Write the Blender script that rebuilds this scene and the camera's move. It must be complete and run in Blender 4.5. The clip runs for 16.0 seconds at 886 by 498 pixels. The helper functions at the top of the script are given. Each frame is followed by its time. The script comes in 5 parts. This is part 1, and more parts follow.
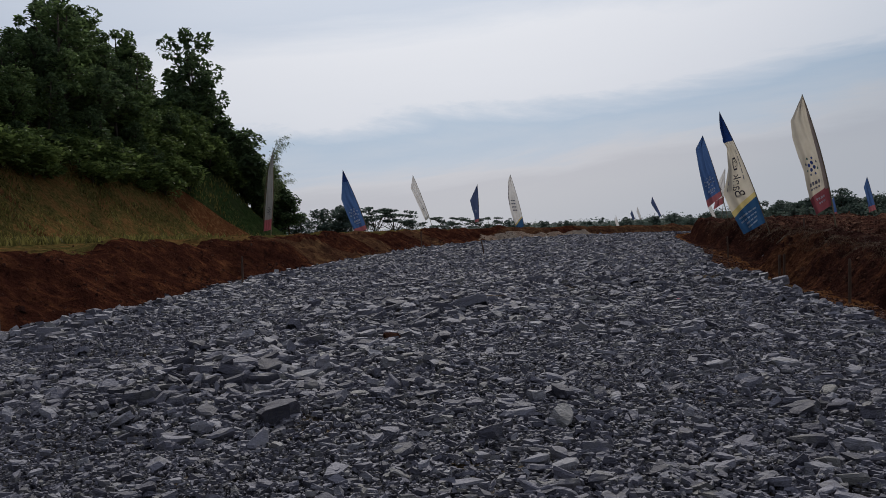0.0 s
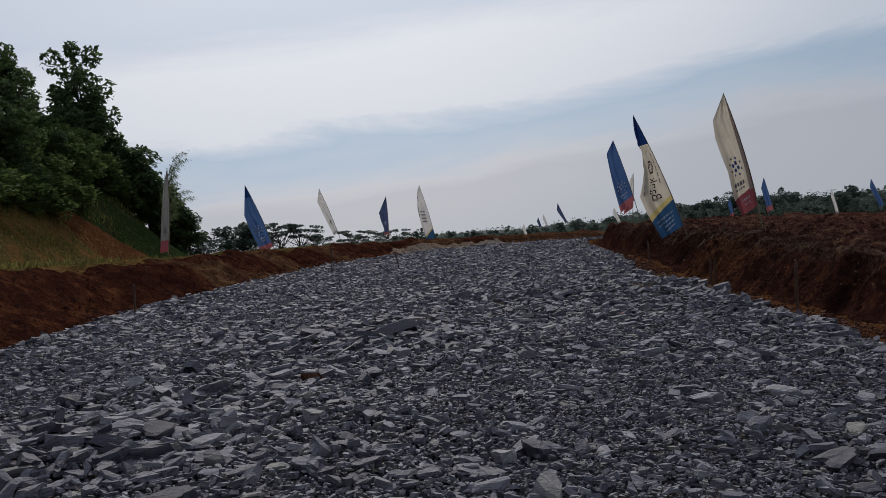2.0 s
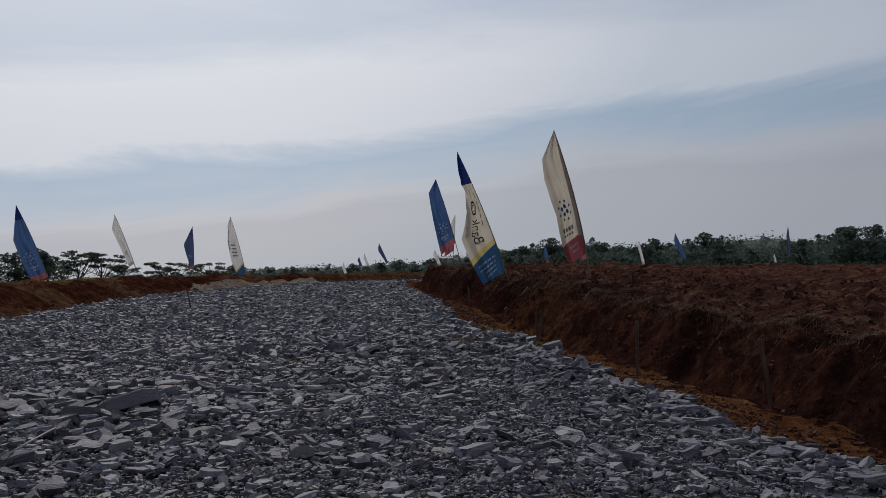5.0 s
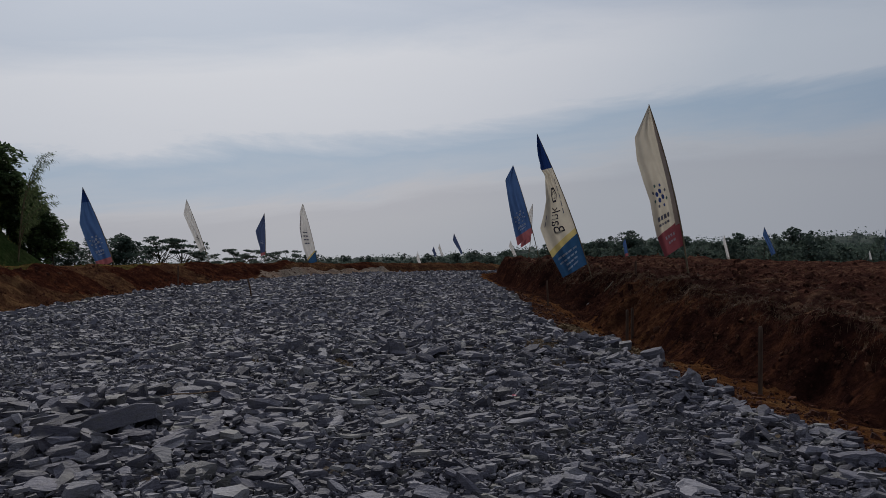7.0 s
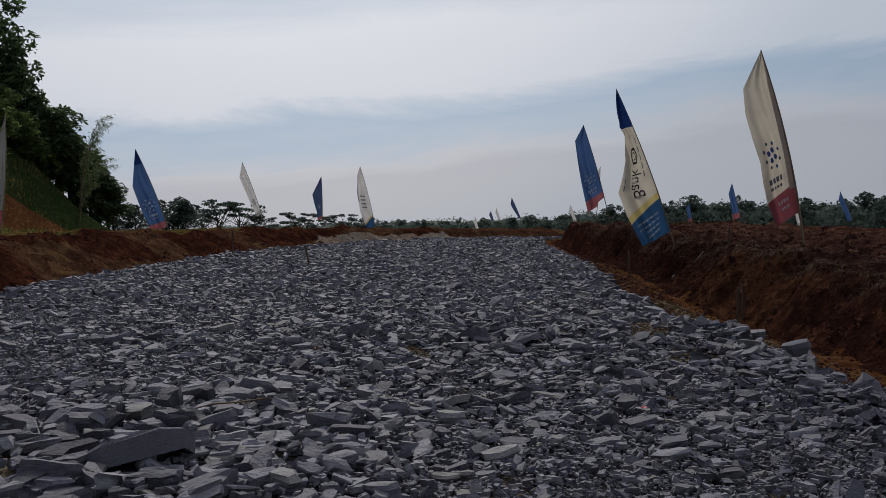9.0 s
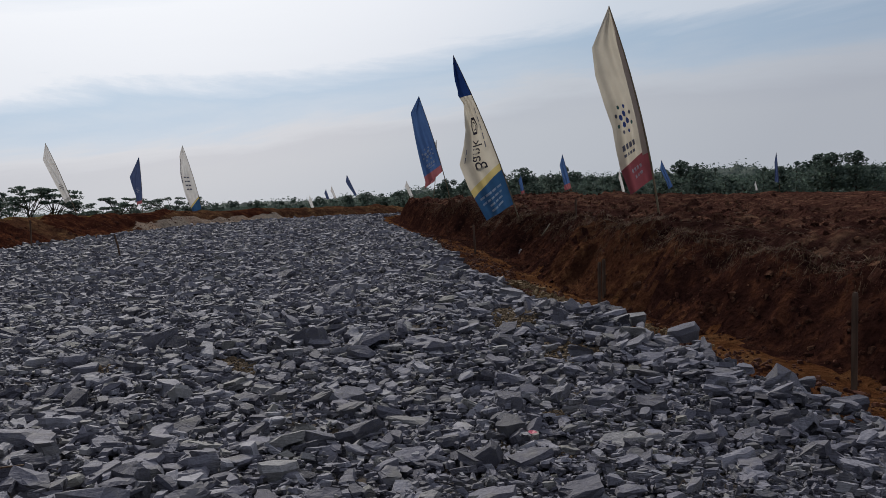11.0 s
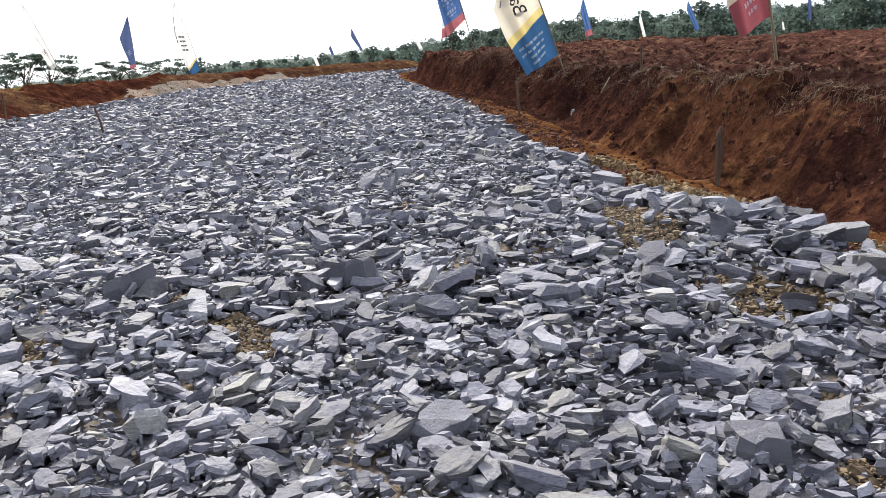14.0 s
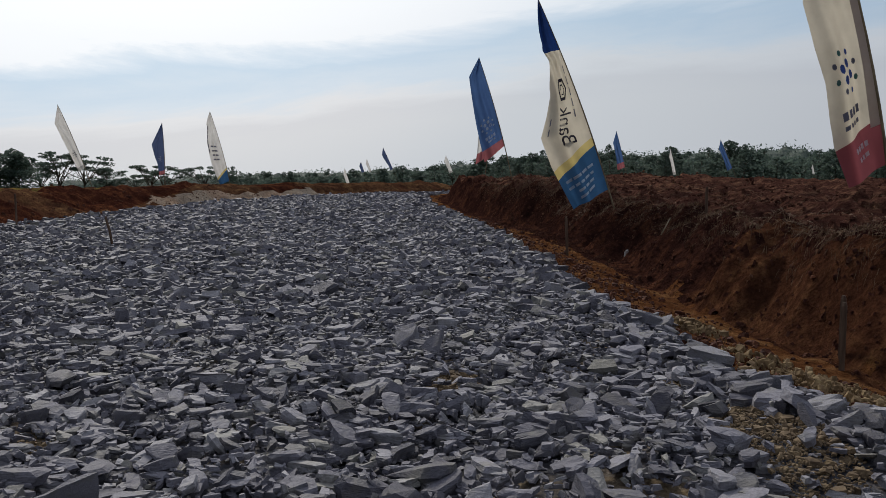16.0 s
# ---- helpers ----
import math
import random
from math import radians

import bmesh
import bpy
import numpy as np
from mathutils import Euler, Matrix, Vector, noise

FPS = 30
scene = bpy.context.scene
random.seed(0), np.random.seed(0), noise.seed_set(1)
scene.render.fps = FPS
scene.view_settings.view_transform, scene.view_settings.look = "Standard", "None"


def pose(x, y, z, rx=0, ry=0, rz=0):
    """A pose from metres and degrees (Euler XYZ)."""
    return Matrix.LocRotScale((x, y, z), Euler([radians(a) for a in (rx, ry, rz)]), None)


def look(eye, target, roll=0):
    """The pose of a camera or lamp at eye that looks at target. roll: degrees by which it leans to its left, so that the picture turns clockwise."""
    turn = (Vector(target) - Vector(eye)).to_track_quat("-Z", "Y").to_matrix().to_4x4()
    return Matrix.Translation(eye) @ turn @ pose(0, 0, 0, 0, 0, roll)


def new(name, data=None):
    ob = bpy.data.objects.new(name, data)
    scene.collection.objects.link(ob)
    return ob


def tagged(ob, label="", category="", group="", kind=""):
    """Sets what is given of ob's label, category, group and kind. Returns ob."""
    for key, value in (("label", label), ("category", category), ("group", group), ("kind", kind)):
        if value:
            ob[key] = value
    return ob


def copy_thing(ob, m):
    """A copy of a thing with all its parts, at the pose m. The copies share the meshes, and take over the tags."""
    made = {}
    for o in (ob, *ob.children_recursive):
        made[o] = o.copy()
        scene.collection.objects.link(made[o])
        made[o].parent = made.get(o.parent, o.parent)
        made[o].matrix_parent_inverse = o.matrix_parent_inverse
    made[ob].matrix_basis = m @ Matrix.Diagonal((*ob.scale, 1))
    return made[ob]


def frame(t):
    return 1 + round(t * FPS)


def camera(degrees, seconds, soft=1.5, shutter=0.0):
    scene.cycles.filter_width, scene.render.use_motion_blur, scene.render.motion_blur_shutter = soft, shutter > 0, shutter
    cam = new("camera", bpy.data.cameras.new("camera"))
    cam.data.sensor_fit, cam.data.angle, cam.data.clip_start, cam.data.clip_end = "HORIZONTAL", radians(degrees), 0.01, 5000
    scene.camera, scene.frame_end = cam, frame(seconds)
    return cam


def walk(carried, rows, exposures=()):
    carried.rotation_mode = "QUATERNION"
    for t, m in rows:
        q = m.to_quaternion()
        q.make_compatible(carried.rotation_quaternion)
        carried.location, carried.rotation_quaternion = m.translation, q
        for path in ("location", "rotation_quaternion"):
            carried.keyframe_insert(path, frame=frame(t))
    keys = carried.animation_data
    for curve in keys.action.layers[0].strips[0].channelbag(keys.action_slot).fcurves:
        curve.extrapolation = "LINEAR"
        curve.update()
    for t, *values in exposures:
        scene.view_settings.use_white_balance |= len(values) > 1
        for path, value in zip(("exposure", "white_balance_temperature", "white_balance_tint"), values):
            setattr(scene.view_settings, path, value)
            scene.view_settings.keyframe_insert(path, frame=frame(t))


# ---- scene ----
cam = camera(54.4, 16.0, soft=0.65)
PATH = [
    (0, (0.029, 0.033, 1.48), (0.189, 2.025, 1.4), -1.3),
    (0.5, (0.057, 0.363, 1.493), (0.213, 2.356, 1.455), -1.2),
    (1, (-0.046, 0.713, 1.536), (0.19, 2.699, 1.508), -1.9),
    (1.5, (-0.037, 1.114, 1.501), (0.289, 3.086, 1.446), -2.5),
    (2, (-0.026, 1.515, 1.515), (0.348, 3.479, 1.454), -3.2),
    (2.5, (-0.003, 1.947, 1.531), (0.575, 3.86, 1.471), -2.7),
    (3, (0.238, 2.419, 1.542), (0.898, 4.306, 1.478), -1.4),
    (3.5, (0.41, 2.818, 1.542), (1.126, 4.685, 1.496), -0.9),
    (4, (0.599, 3.199, 1.532), (1.361, 5.048, 1.574), -0.4),
    (6.3, (1.487, 5.101, 1.479), (2.263, 6.944, 1.454), -1.3),
    (6.5, (1.553, 5.295, 1.474), (2.309, 7.146, 1.458), -0.9),
    (7, (1.716, 5.762, 1.459), (2.322, 7.668, 1.454), 0.1),
    (7.5, (1.756, 6.285, 1.36), (2.272, 8.216, 1.289), 0.4),
    (8, (1.792, 6.675, 1.42), (2.272, 8.615, 1.327), 0.3),
    (8.5, (1.855, 7.089, 1.436), (2.284, 9.041, 1.359), 0.2),
    (9, (1.856, 7.561, 1.498), (2.34, 9.499, 1.409), 0.3),
    (9.5, (1.987, 8.012, 1.442), (2.617, 9.907, 1.327), -0.4),
    (10, (2.014, 8.356, 1.439), (2.782, 10.198, 1.314), 0.0),
    (10.2, (2.057, 8.506, 1.441), (2.854, 10.336, 1.318), -0.0),
    (12.3, (2.774, 10.271, 1.512), (3.56, 12.085, 1.204), -4.1),
    (12.5, (2.783, 10.48, 1.503), (3.539, 12.296, 1.142), -4.7),
    (13, (2.808, 10.887, 1.483), (3.615, 12.658, 1.022), -4.8),
    (13.5, (2.979, 11.403, 1.461), (3.743, 13.181, 0.955), -4.2),
    (14, (3.0, 11.903, 1.481), (3.781, 13.682, 1.006), -3.5),
    (14.5, (3.064, 12.368, 1.478), (3.865, 14.165, 1.118), -2.9),
    (15, (3.098, 12.804, 1.529), (3.917, 14.609, 1.258), -2.9),
    (15.5, (3.21, 13.182, 1.545), (4.02, 14.998, 1.329), -1.1),
    (16, (3.438, 13.611, 1.543), (4.206, 15.447, 1.341), -0.1),
]
EXPOSURES = [(0, -0.22), (0.5, -0.35), (1.0, -0.55), (1.5, -0.38), (2.0, -0.24), (2.5, -0.32), (3.0, -0.38), (4.0, -0.34), (6.5, -0.4), (7, -0.52), (7.5, -0.42), (8.0, 0.05), (8.5, -0.28), (9, -0.33), (9.5, -0.3), (10.0, 0.0), (10.2, 0.0), (12.3, 0.4), (12.6, 0.98), (13.2, 1.65), (13.6, 1.95), (14.0, 1.9), (14.5, 1.65), (15.0, 0.9), (15.5, 0.36), (16, 0.2)]
EXPOSURES = [(t, stops, 6430 if t < 11 else 6640, 12 if t < 11 else 9) for t, stops in EXPOSURES]
walk(cam, [(t, look(eye, target, roll)) for t, eye, target, roll in PATH], exposures=EXPOSURES)

# ---- world, sun, exposure ----
SUN_BEARING, SUN_UP = 3.0, 32.0     # degrees right of +y, degrees above the horizon
_b, _e = radians(SUN_BEARING), radians(SUN_UP)
SUN_DIR = Vector((math.sin(_b) * math.cos(_e), math.cos(_b) * math.cos(_e), math.sin(_e)))


def build_world():
    w = bpy.data.worlds.new("sky")
    scene.world = w
    w.use_nodes = True
    nt = w.node_tree
    nt.nodes.clear()
    N, L = nt.nodes.new, nt.links.new

    def math_node(op, a, b=None):
        n = N("ShaderNodeMath")
        n.operation = op
        for i, v in enumerate((a, b)):
            if v is None:
                continue
            if isinstance(v, (int, float)):
                n.inputs[i].default_value = v
            else:
                L(v, n.inputs[i])
        return n.outputs[0]

    out, bg = N("ShaderNodeOutputWorld"), N("ShaderNodeBackground")
    sky = N("ShaderNodeTexSky")
    sky.sky_type, sky.sun_disc = "NISHITA", False
    sky.sun_elevation, sky.sun_rotation = radians(SUN_UP), radians(SUN_BEARING)
    sky.air_density, sky.dust_density, sky.ozone_density = 1.0, 0.6, 2.5
    co = N("ShaderNodeTexCoord")
    nrm = N("ShaderNodeVectorMath")
    nrm.operation = "NORMALIZE"
    L(co.outputs["Generated"], nrm.inputs[0])
    sep = N("ShaderNodeSeparateXYZ")
    L(nrm.outputs[0], sep.inputs[0])
    up = math_node("ADD", math_node("MAXIMUM", sep.outputs[2], 0.0), 0.16)
    comb = N("ShaderNodeCombineXYZ")
    L(math_node("DIVIDE", sep.outputs[0], up), comb.inputs[0])
    L(math_node("DIVIDE", sep.outputs[1], up), comb.inputs[1])
    mp = N("ShaderNodeMapping")
    mp.inputs["Rotation"].default_value = (0, 0, radians(-14))
    mp.inputs["Scale"].default_value = (0.34, 1.7, 1)
    mp.inputs["Location"].default_value = (3.1, 0.62, 0)
    L(comb.outputs[0], mp.inputs[0])
    no = N("ShaderNodeTexNoise")
    no.inputs["Scale"].default_value, no.inputs["Detail"].default_value = 1.0, 9
    no.inputs["Roughness"].default_value, no.inputs["Distortion"].default_value = 0.52, 0.5
    L(mp.outputs[0], no.inputs["Vector"])
    ramp = N("ShaderNodeValToRGB")
    ramp.color_ramp.elements[0].position, ramp.color_ramp.elements[1].position = 0.40, 0.62
    ramp.color_ramp.elements[0].color, ramp.color_ramp.elements[1].color = (0.15, 0.15, 0.15, 1), (1, 1, 1, 1)
    L(no.outputs[0], ramp.inputs[0])
    # brightness of the cloud veil: brighter towards the hidden sun
    dot = N("ShaderNodeVectorMath")
    dot.operation = "DOT_PRODUCT"
    L(nrm.outputs[0], dot.inputs[0])
    dot.inputs[1].default_value = SUN_DIR
    half = math_node("MULTIPLY_ADD", dot.outputs["Value"], 0.5)
    half.node.inputs[2].default_value = 0.5
    glow = N("ShaderNodeValToRGB")
    glow.color_ramp.interpolation = "EASE"
    while len(glow.color_ramp.elements) < 4:
        glow.color_ramp.elements.new(0.5)
    for el, (at, col) in zip(glow.color_ramp.elements, CLOUD):
        el.position, el.color = at, (*col, 1)
    L(half, glow.inputs[0])
    sky_gain = N("ShaderNodeMix")
    sky_gain.data_type, sky_gain.blend_type = "RGBA", "MULTIPLY"
    sky_gain.inputs[0].default_value = 1.0
    L(sky.outputs[0], sky_gain.inputs[6])
    sky_gain.inputs[7].default_value = (SKY_GAIN, SKY_GAIN, SKY_GAIN, 1)
    mix = N("ShaderNodeMix")
    mix.data_type = "RGBA"
    L(ramp.outputs[0], mix.inputs[0])
    L(sky_gain.outputs[2], mix.inputs[6])
    L(glow.outputs[0], mix.inputs[7])
    # long slanting banks of thin cloud above a hazy horizon
    wisp = N("ShaderNodeTexNoise")
    wisp.inputs["Scale"].default_value, wisp.inputs["Detail"].default_value = 1.0, 8
    wisp.inputs["Roughness"].default_value, wisp.inputs["Distortion"].default_value = 0.62, 0.5
    slant = math_node("SUBTRACT", sep.outputs[2], math_node("MULTIPLY", sep.outputs[0], 0.10))
    drift = N("ShaderNodeCombineXYZ")
    L(math_node("MULTIPLY", sep.outputs[0], 2.6), drift.inputs[0])
    L(math_node("MULTIPLY", sep.outputs[1], 1.2), drift.inputs[1])
    L(math_node("MULTIPLY", slant, 13.0), drift.inputs[2])
    L(drift.outputs[0], wisp.inputs["Vector"])
    level = math_node("ADD", slant, math_node("MULTIPLY", math_node("SUBTRACT", wisp.outputs[0], 0.5), 0.12))
    veil = N("ShaderNodeValToRGB")
    while len(veil.color_ramp.elements) < len(VEIL):
        veil.color_ramp.elements.new(0.5)
    for el, (at, col) in zip(veil.color_ramp.elements, VEIL):
        el.position, el.color = at, (*col, 1)
    L(math_node("MULTIPLY", math_node("MAXIMUM", level, 0.0), 2.0), veil.inputs[0])
    side = N("ShaderNodeValToRGB")
    while len(side.color_ramp.elements) < len(VEIL_SIDE):
        side.color_ramp.elements.new(0.5)
    for el, (at, col) in zip(side.color_ramp.elements, VEIL_SIDE):
        el.position, el.color = at, (*col, 1)
    L(half, side.inputs[0])
    dim = N("ShaderNodeMix")
    dim.data_type, dim.blend_type = "RGBA", "MULTIPLY"
    dim.inputs[0].default_value = 1.0
    L(veil.outputs[0], dim.inputs[6])
    L(side.outputs[0], dim.inputs[7])
    high = N("ShaderNodeMapRange")
    for i, v in enumerate((0.22, 0.42, 0.0, 1.0)):
        high.inputs[i + 1].default_value = v
    L(sep.outputs[2], high.inputs[0])
    both = N("ShaderNodeMix")
    both.data_type = "RGBA"
    L(high.outputs[0], both.inputs[0])
    L(dim.outputs[2], both.inputs[6])
    L(mix.outputs[2], both.inputs[7])
    L(both.outputs[2], bg.inputs[0])
    bg.inputs[1].default_value = 0.1
    L(bg.outputs[0], out.inputs[0])


# cloud veil from the side away from the sun to the sun itself
CLOUD = [(0.0, (3.2, 3.4, 3.9)), (0.55, (3.7, 3.9, 4.5)), (0.88, (5.4, 5.55, 6.35)), (1.0, (9.8, 10.0, 10.7))]
# thin cloud from the horizon upwards: position is twice the height over the horizon
VEIL = [(0.0, (6.55, 6.5, 6.65)), (0.05, (6.35, 6.32, 6.55)), (0.09, (6.95, 6.95, 7.15)), (0.13, (6.0, 6.65, 7.4)), (0.185, (5.15, 6.15, 7.25)), (0.215, (6.2, 6.9, 7.75)), (0.24, (7.8, 8.05, 8.5)), (0.36, (8.0, 8.25, 8.7)), (0.46, (6.2, 6.85, 7.8)), (0.6, (6.6, 7.15, 8.0))]
VEIL_SIDE = [(0.4, (0.50, 0.54, 0.60)), (0.82, (0.62, 0.67, 0.73)), (0.90, (0.755, 0.81, 0.86)), (0.935, (0.96, 0.975, 0.99)), (0.965, (1.10, 1.10, 1.09)), (1.0, (1.25, 1.25, 1.22))]
SKY_GAIN = 0.66
build_world()
sun = new("sun", bpy.data.lights.new("sun", "SUN"))
sun.data.energy, sun.data.angle, sun.data.color = 2.1, radians(10), (1.0, 0.95, 0.88)
sun.matrix_world = look(SUN_DIR * 50, (0, 0, 0))


# ---- materials ----
def material(name, rough=0.9):
    m = bpy.data.materials.new(name)
    m.use_nodes = True
    b = m.node_tree.nodes["Principled BSDF"]
    b.inputs["Roughness"].default_value = rough
    b.inputs["Specular IOR Level"].default_value = 0.3
    return m, m.node_tree, b


def noise_node(nt, scale, detail=4, rough=0.55, stretch=None):
    co = nt.nodes.new("ShaderNodeTexCoord")
    n = nt.nodes.new("ShaderNodeTexNoise")
    n.inputs["Scale"].default_value, n.inputs["Detail"].default_value = scale, detail
    n.inputs["Roughness"].default_value = rough
    src = co.outputs["Object"]
    if stretch:
        mp = nt.nodes.new("ShaderNodeMapping")
        mp.inputs["Scale"].default_value = stretch
        nt.links.new(src, mp.inputs[0])
        src = mp.outputs[0]
    nt.links.new(src, n.inputs["Vector"])
    return n.outputs[0]


def ramp_node(nt, fac, stops):
    r = nt.nodes.new("ShaderNodeValToRGB")
    els = r.color_ramp.elements
    while len(els) < len(stops):
        els.new(0.5)
    for e, (p, c) in zip(els, stops):
        e.position, e.color = p, (*c, 1)
    nt.links.new(fac, r.inputs[0])
    return r.outputs[0]


def mix_node(nt, fac, a, b, blend="MIX"):
    m = nt.nodes.new("ShaderNodeMix")
    m.data_type, m.blend_type = "RGBA", blend
    for i, v in ((0, fac), (6, a), (7, b)):
        if isinstance(v, (int, float)):
            m.inputs[i].default_value = v
        elif isinstance(v, tuple):
            m.inputs[i].default_value = (*v, 1)
        else:
            nt.links.new(v, m.inputs[i])
    return m.outputs[2]


def bump(nt, b, heights, strength=0.6, dist=0.03):
    prev = None
    for h, s, d in heights:
        n = nt.nodes.new("ShaderNodeBump")
        n.inputs["Strength"].default_value, n.inputs["Distance"].default_value = s, d
        nt.links.new(h, n.inputs["Height"])
        if prev:
            nt.links.new(prev, n.inputs["Normal"])
        prev = n.outputs[0]
    nt.links.new(prev, b.inputs["Normal"])


def random_value(nt):
    """A number of its own for each piece, joined or single."""
    g, o = nt.nodes.new("ShaderNodeNewGeometry"), nt.nodes.new("ShaderNodeObjectInfo")
    a, f = nt.nodes.new("ShaderNodeMath"), nt.nodes.new("ShaderNodeMath")
    a.operation, f.operation = "ADD", "FRACT"
    nt.links.new(g.outputs["Random Per Island"], a.inputs[0])
    nt.links.new(o.outputs["Random"], a.inputs[1])
    nt.links.new(a.outputs[0], f.inputs[0])
    return f.outputs[0]


def mat_stone():
    m, nt, b = material("slate_stone", 0.74)
    b.inputs["Specular IOR Level"].default_value = 0.3
    base = ramp_node(nt, random_value(nt), [(0.0, (0.066, 0.064, 0.080)), (0.22, (0.110, 0.107, 0.131)), (0.46, (0.163, 0.159, 0.189)), (0.72, (0.208, 0.204, 0.237)),
                                            (0.89, (0.305, 0.299, 0.324)), (0.95, (0.240, 0.231, 0.208)), (1.0, (0.100, 0.097, 0.118))])
    grain = noise_node(nt, 55, 5, 0.65)
    big = noise_node(nt, 7, 3)
    c = mix_node(nt, 1.0, base, ramp_node(nt, grain, [(0.3, (0.76, 0.76, 0.77)), (0.7, (1.20, 1.20, 1.18))]), "MULTIPLY")
    c = mix_node(nt, ramp_node(nt, big, [(0.50, (0, 0, 0)), (0.74, (0.6, 0.6, 0.6))]), c, (0.185, 0.175, 0.145))
    nt.links.new(c, b.inputs["Base Color"])
    lay = noise_node(nt, 26, 4, 0.6, (1, 1, 4))
    bump(nt, b, [(big, 0.45, 0.035), (lay, 0.9, 0.014), (grain, 0.6, 0.005)])
    return m


def mat_road_base():
    m, nt, b = material("darkened_stone_dust", 0.95)
    spots = noise_node(nt, 1.1, 5, 0.6)
    grain = noise_node(nt, 30, 6, 0.7)
    # Grit is coloured darker than the stones, painting extra shade into the gaps.
    grit = ramp_node(nt, grain, [(0.3, (0.022, 0.022, 0.027)), (0.5, (0.050, 0.051, 0.060)), (0.72, (0.10, 0.10, 0.115))])
    chips = nt.nodes.new("ShaderNodeTexVoronoi")
    chips.inputs["Scale"].default_value = 24
    cc = nt.nodes.new("ShaderNodeTexCoord")
    nt.links.new(cc.outputs["Object"], chips.inputs["Vector"])
    sep = nt.nodes.new("ShaderNodeSeparateColor")
    nt.links.new(chips.outputs["Color"], sep.inputs[0])
    grit = mix_node(nt, 0.7, grit, ramp_node(nt, sep.outputs[0], [(0.0, (0.022, 0.022, 0.027)), (0.6, (0.06, 0.06, 0.072)), (1.0, (0.13, 0.13, 0.148))]))
    sand = ramp_node(nt, grain, [(0.3, (0.13, 0.085, 0.045)), (0.7, (0.34, 0.25, 0.14))])
    c = mix_node(nt, ramp_node(nt, spots, [(0.53, (0, 0, 0)), (0.66, (1, 1, 1))]), grit, sand)
    nt.links.new(c, b.inputs["Base Color"])
    bump(nt, b, [(chips.outputs["Color"], 0.9, 0.03), (grain, 0.7, 0.03)])
    return m


def mat_soil(name, stops, tint, fine=14.0, streak=None):
    m, nt, b = material(name, 0.97)
    b.inputs["Specular IOR Level"].default_value = 0.0
    big = noise_node(nt, 0.55, 5, 0.6)
    mid = noise_node(nt, 3.1, 6, 0.65, streak)
    grain = noise_node(nt, fine, 6, 0.7)
    c = ramp_node(nt, mid, stops)
    c = mix_node(nt, ramp_node(nt, big, [(0.45, (0, 0, 0)), (0.66, (0.85, 0.85, 0.85))]), c, tint)
    c = mix_node(nt, 1.0, c, ramp_node(nt, grain, [(0.3, (0.55, 0.55, 0.55)), (0.7, (1.35, 1.35, 1.35))]), "MULTIPLY")
    nt.links.new(c, b.inputs["Base Color"])
    bump(nt, b, [(mid, 0.9, 0.22), (grain, 0.9, 0.07)])
    return m


def mat_plain(name, stops, scale=8.0, rough=0.8, depth=0.01, stretch=None, metal=0.0):
    m, nt, b = material(name, rough)
    n = noise_node(nt, scale, 5, 0.6, stretch)
    nt.links.new(ramp_node(nt, n, stops), b.inputs["Base Color"])
    bump(nt, b, [(n, 0.5, depth)])
    b.inputs["Metallic"].default_value = metal
    return m


def mat_leaf(name, dark, light):
    m = bpy.data.materials.new(name)
    m.use_nodes = True
    nt = m.node_tree
    b = nt.nodes["Principled BSDF"]
    b.inputs["Roughness"].default_value = 0.6
    b.inputs["Specular IOR Level"].default_value = 0.1
    c = ramp_node(nt, random_value(nt), [(0.0, dark), (0.7, light), (1.0, tuple(v * 1.5 for v in light))])
    nt.links.new(c, b.inputs["Base Color"])
    t = nt.nodes.new("ShaderNodeBsdfTranslucent")
    nt.links.new(c, t.inputs[0])
    s = nt.nodes.new("ShaderNodeMixShader")
    s.inputs[0].default_value = 0.42
    nt.links.new(b.outputs[0], s.inputs[1])
    nt.links.new(t.outputs[0], s.inputs[2])
    nt.links.new(s.outputs[0], nt.nodes["Material Output"].inputs[0])
    return m


def mat_cloth(name, col, through_light=0.45):
    m = bpy.data.materials.new(name)
    m.use_nodes = True
    nt = m.node_tree
    b = nt.nodes["Principled BSDF"]
    b.inputs["Roughness"].default_value = 0.85
    b.inputs["Specular IOR Level"].default_value = 0.15
    n = noise_node(nt, 3.0, 5, 0.6)
    c = mix_node(nt, 1.0, ramp_node(nt, n, [(0.3, tuple(v * 0.82 for v in col)), (0.7, col)]), (1.0, 1.0, 1.0), "MULTIPLY")
    weave = noise_node(nt, 160, 2)
    bump(nt, b, [(n, 0.25, 0.04), (weave, 0.15, 0.002)])
    nt.links.new(c, b.inputs["Base Color"])
    t = nt.nodes.new("ShaderNodeBsdfTranslucent")
    nt.links.new(c, t.inputs[0])
    s = nt.nodes.new("ShaderNodeMixShader")
    s.inputs[0].default_value = through_light
    nt.links.new(b.outputs[0], s.inputs[1])
    nt.links.new(t.outputs[0], s.inputs[2])
    nt.links.new(s.outputs[0], nt.nodes["Material Output"].inputs[0])
    return m


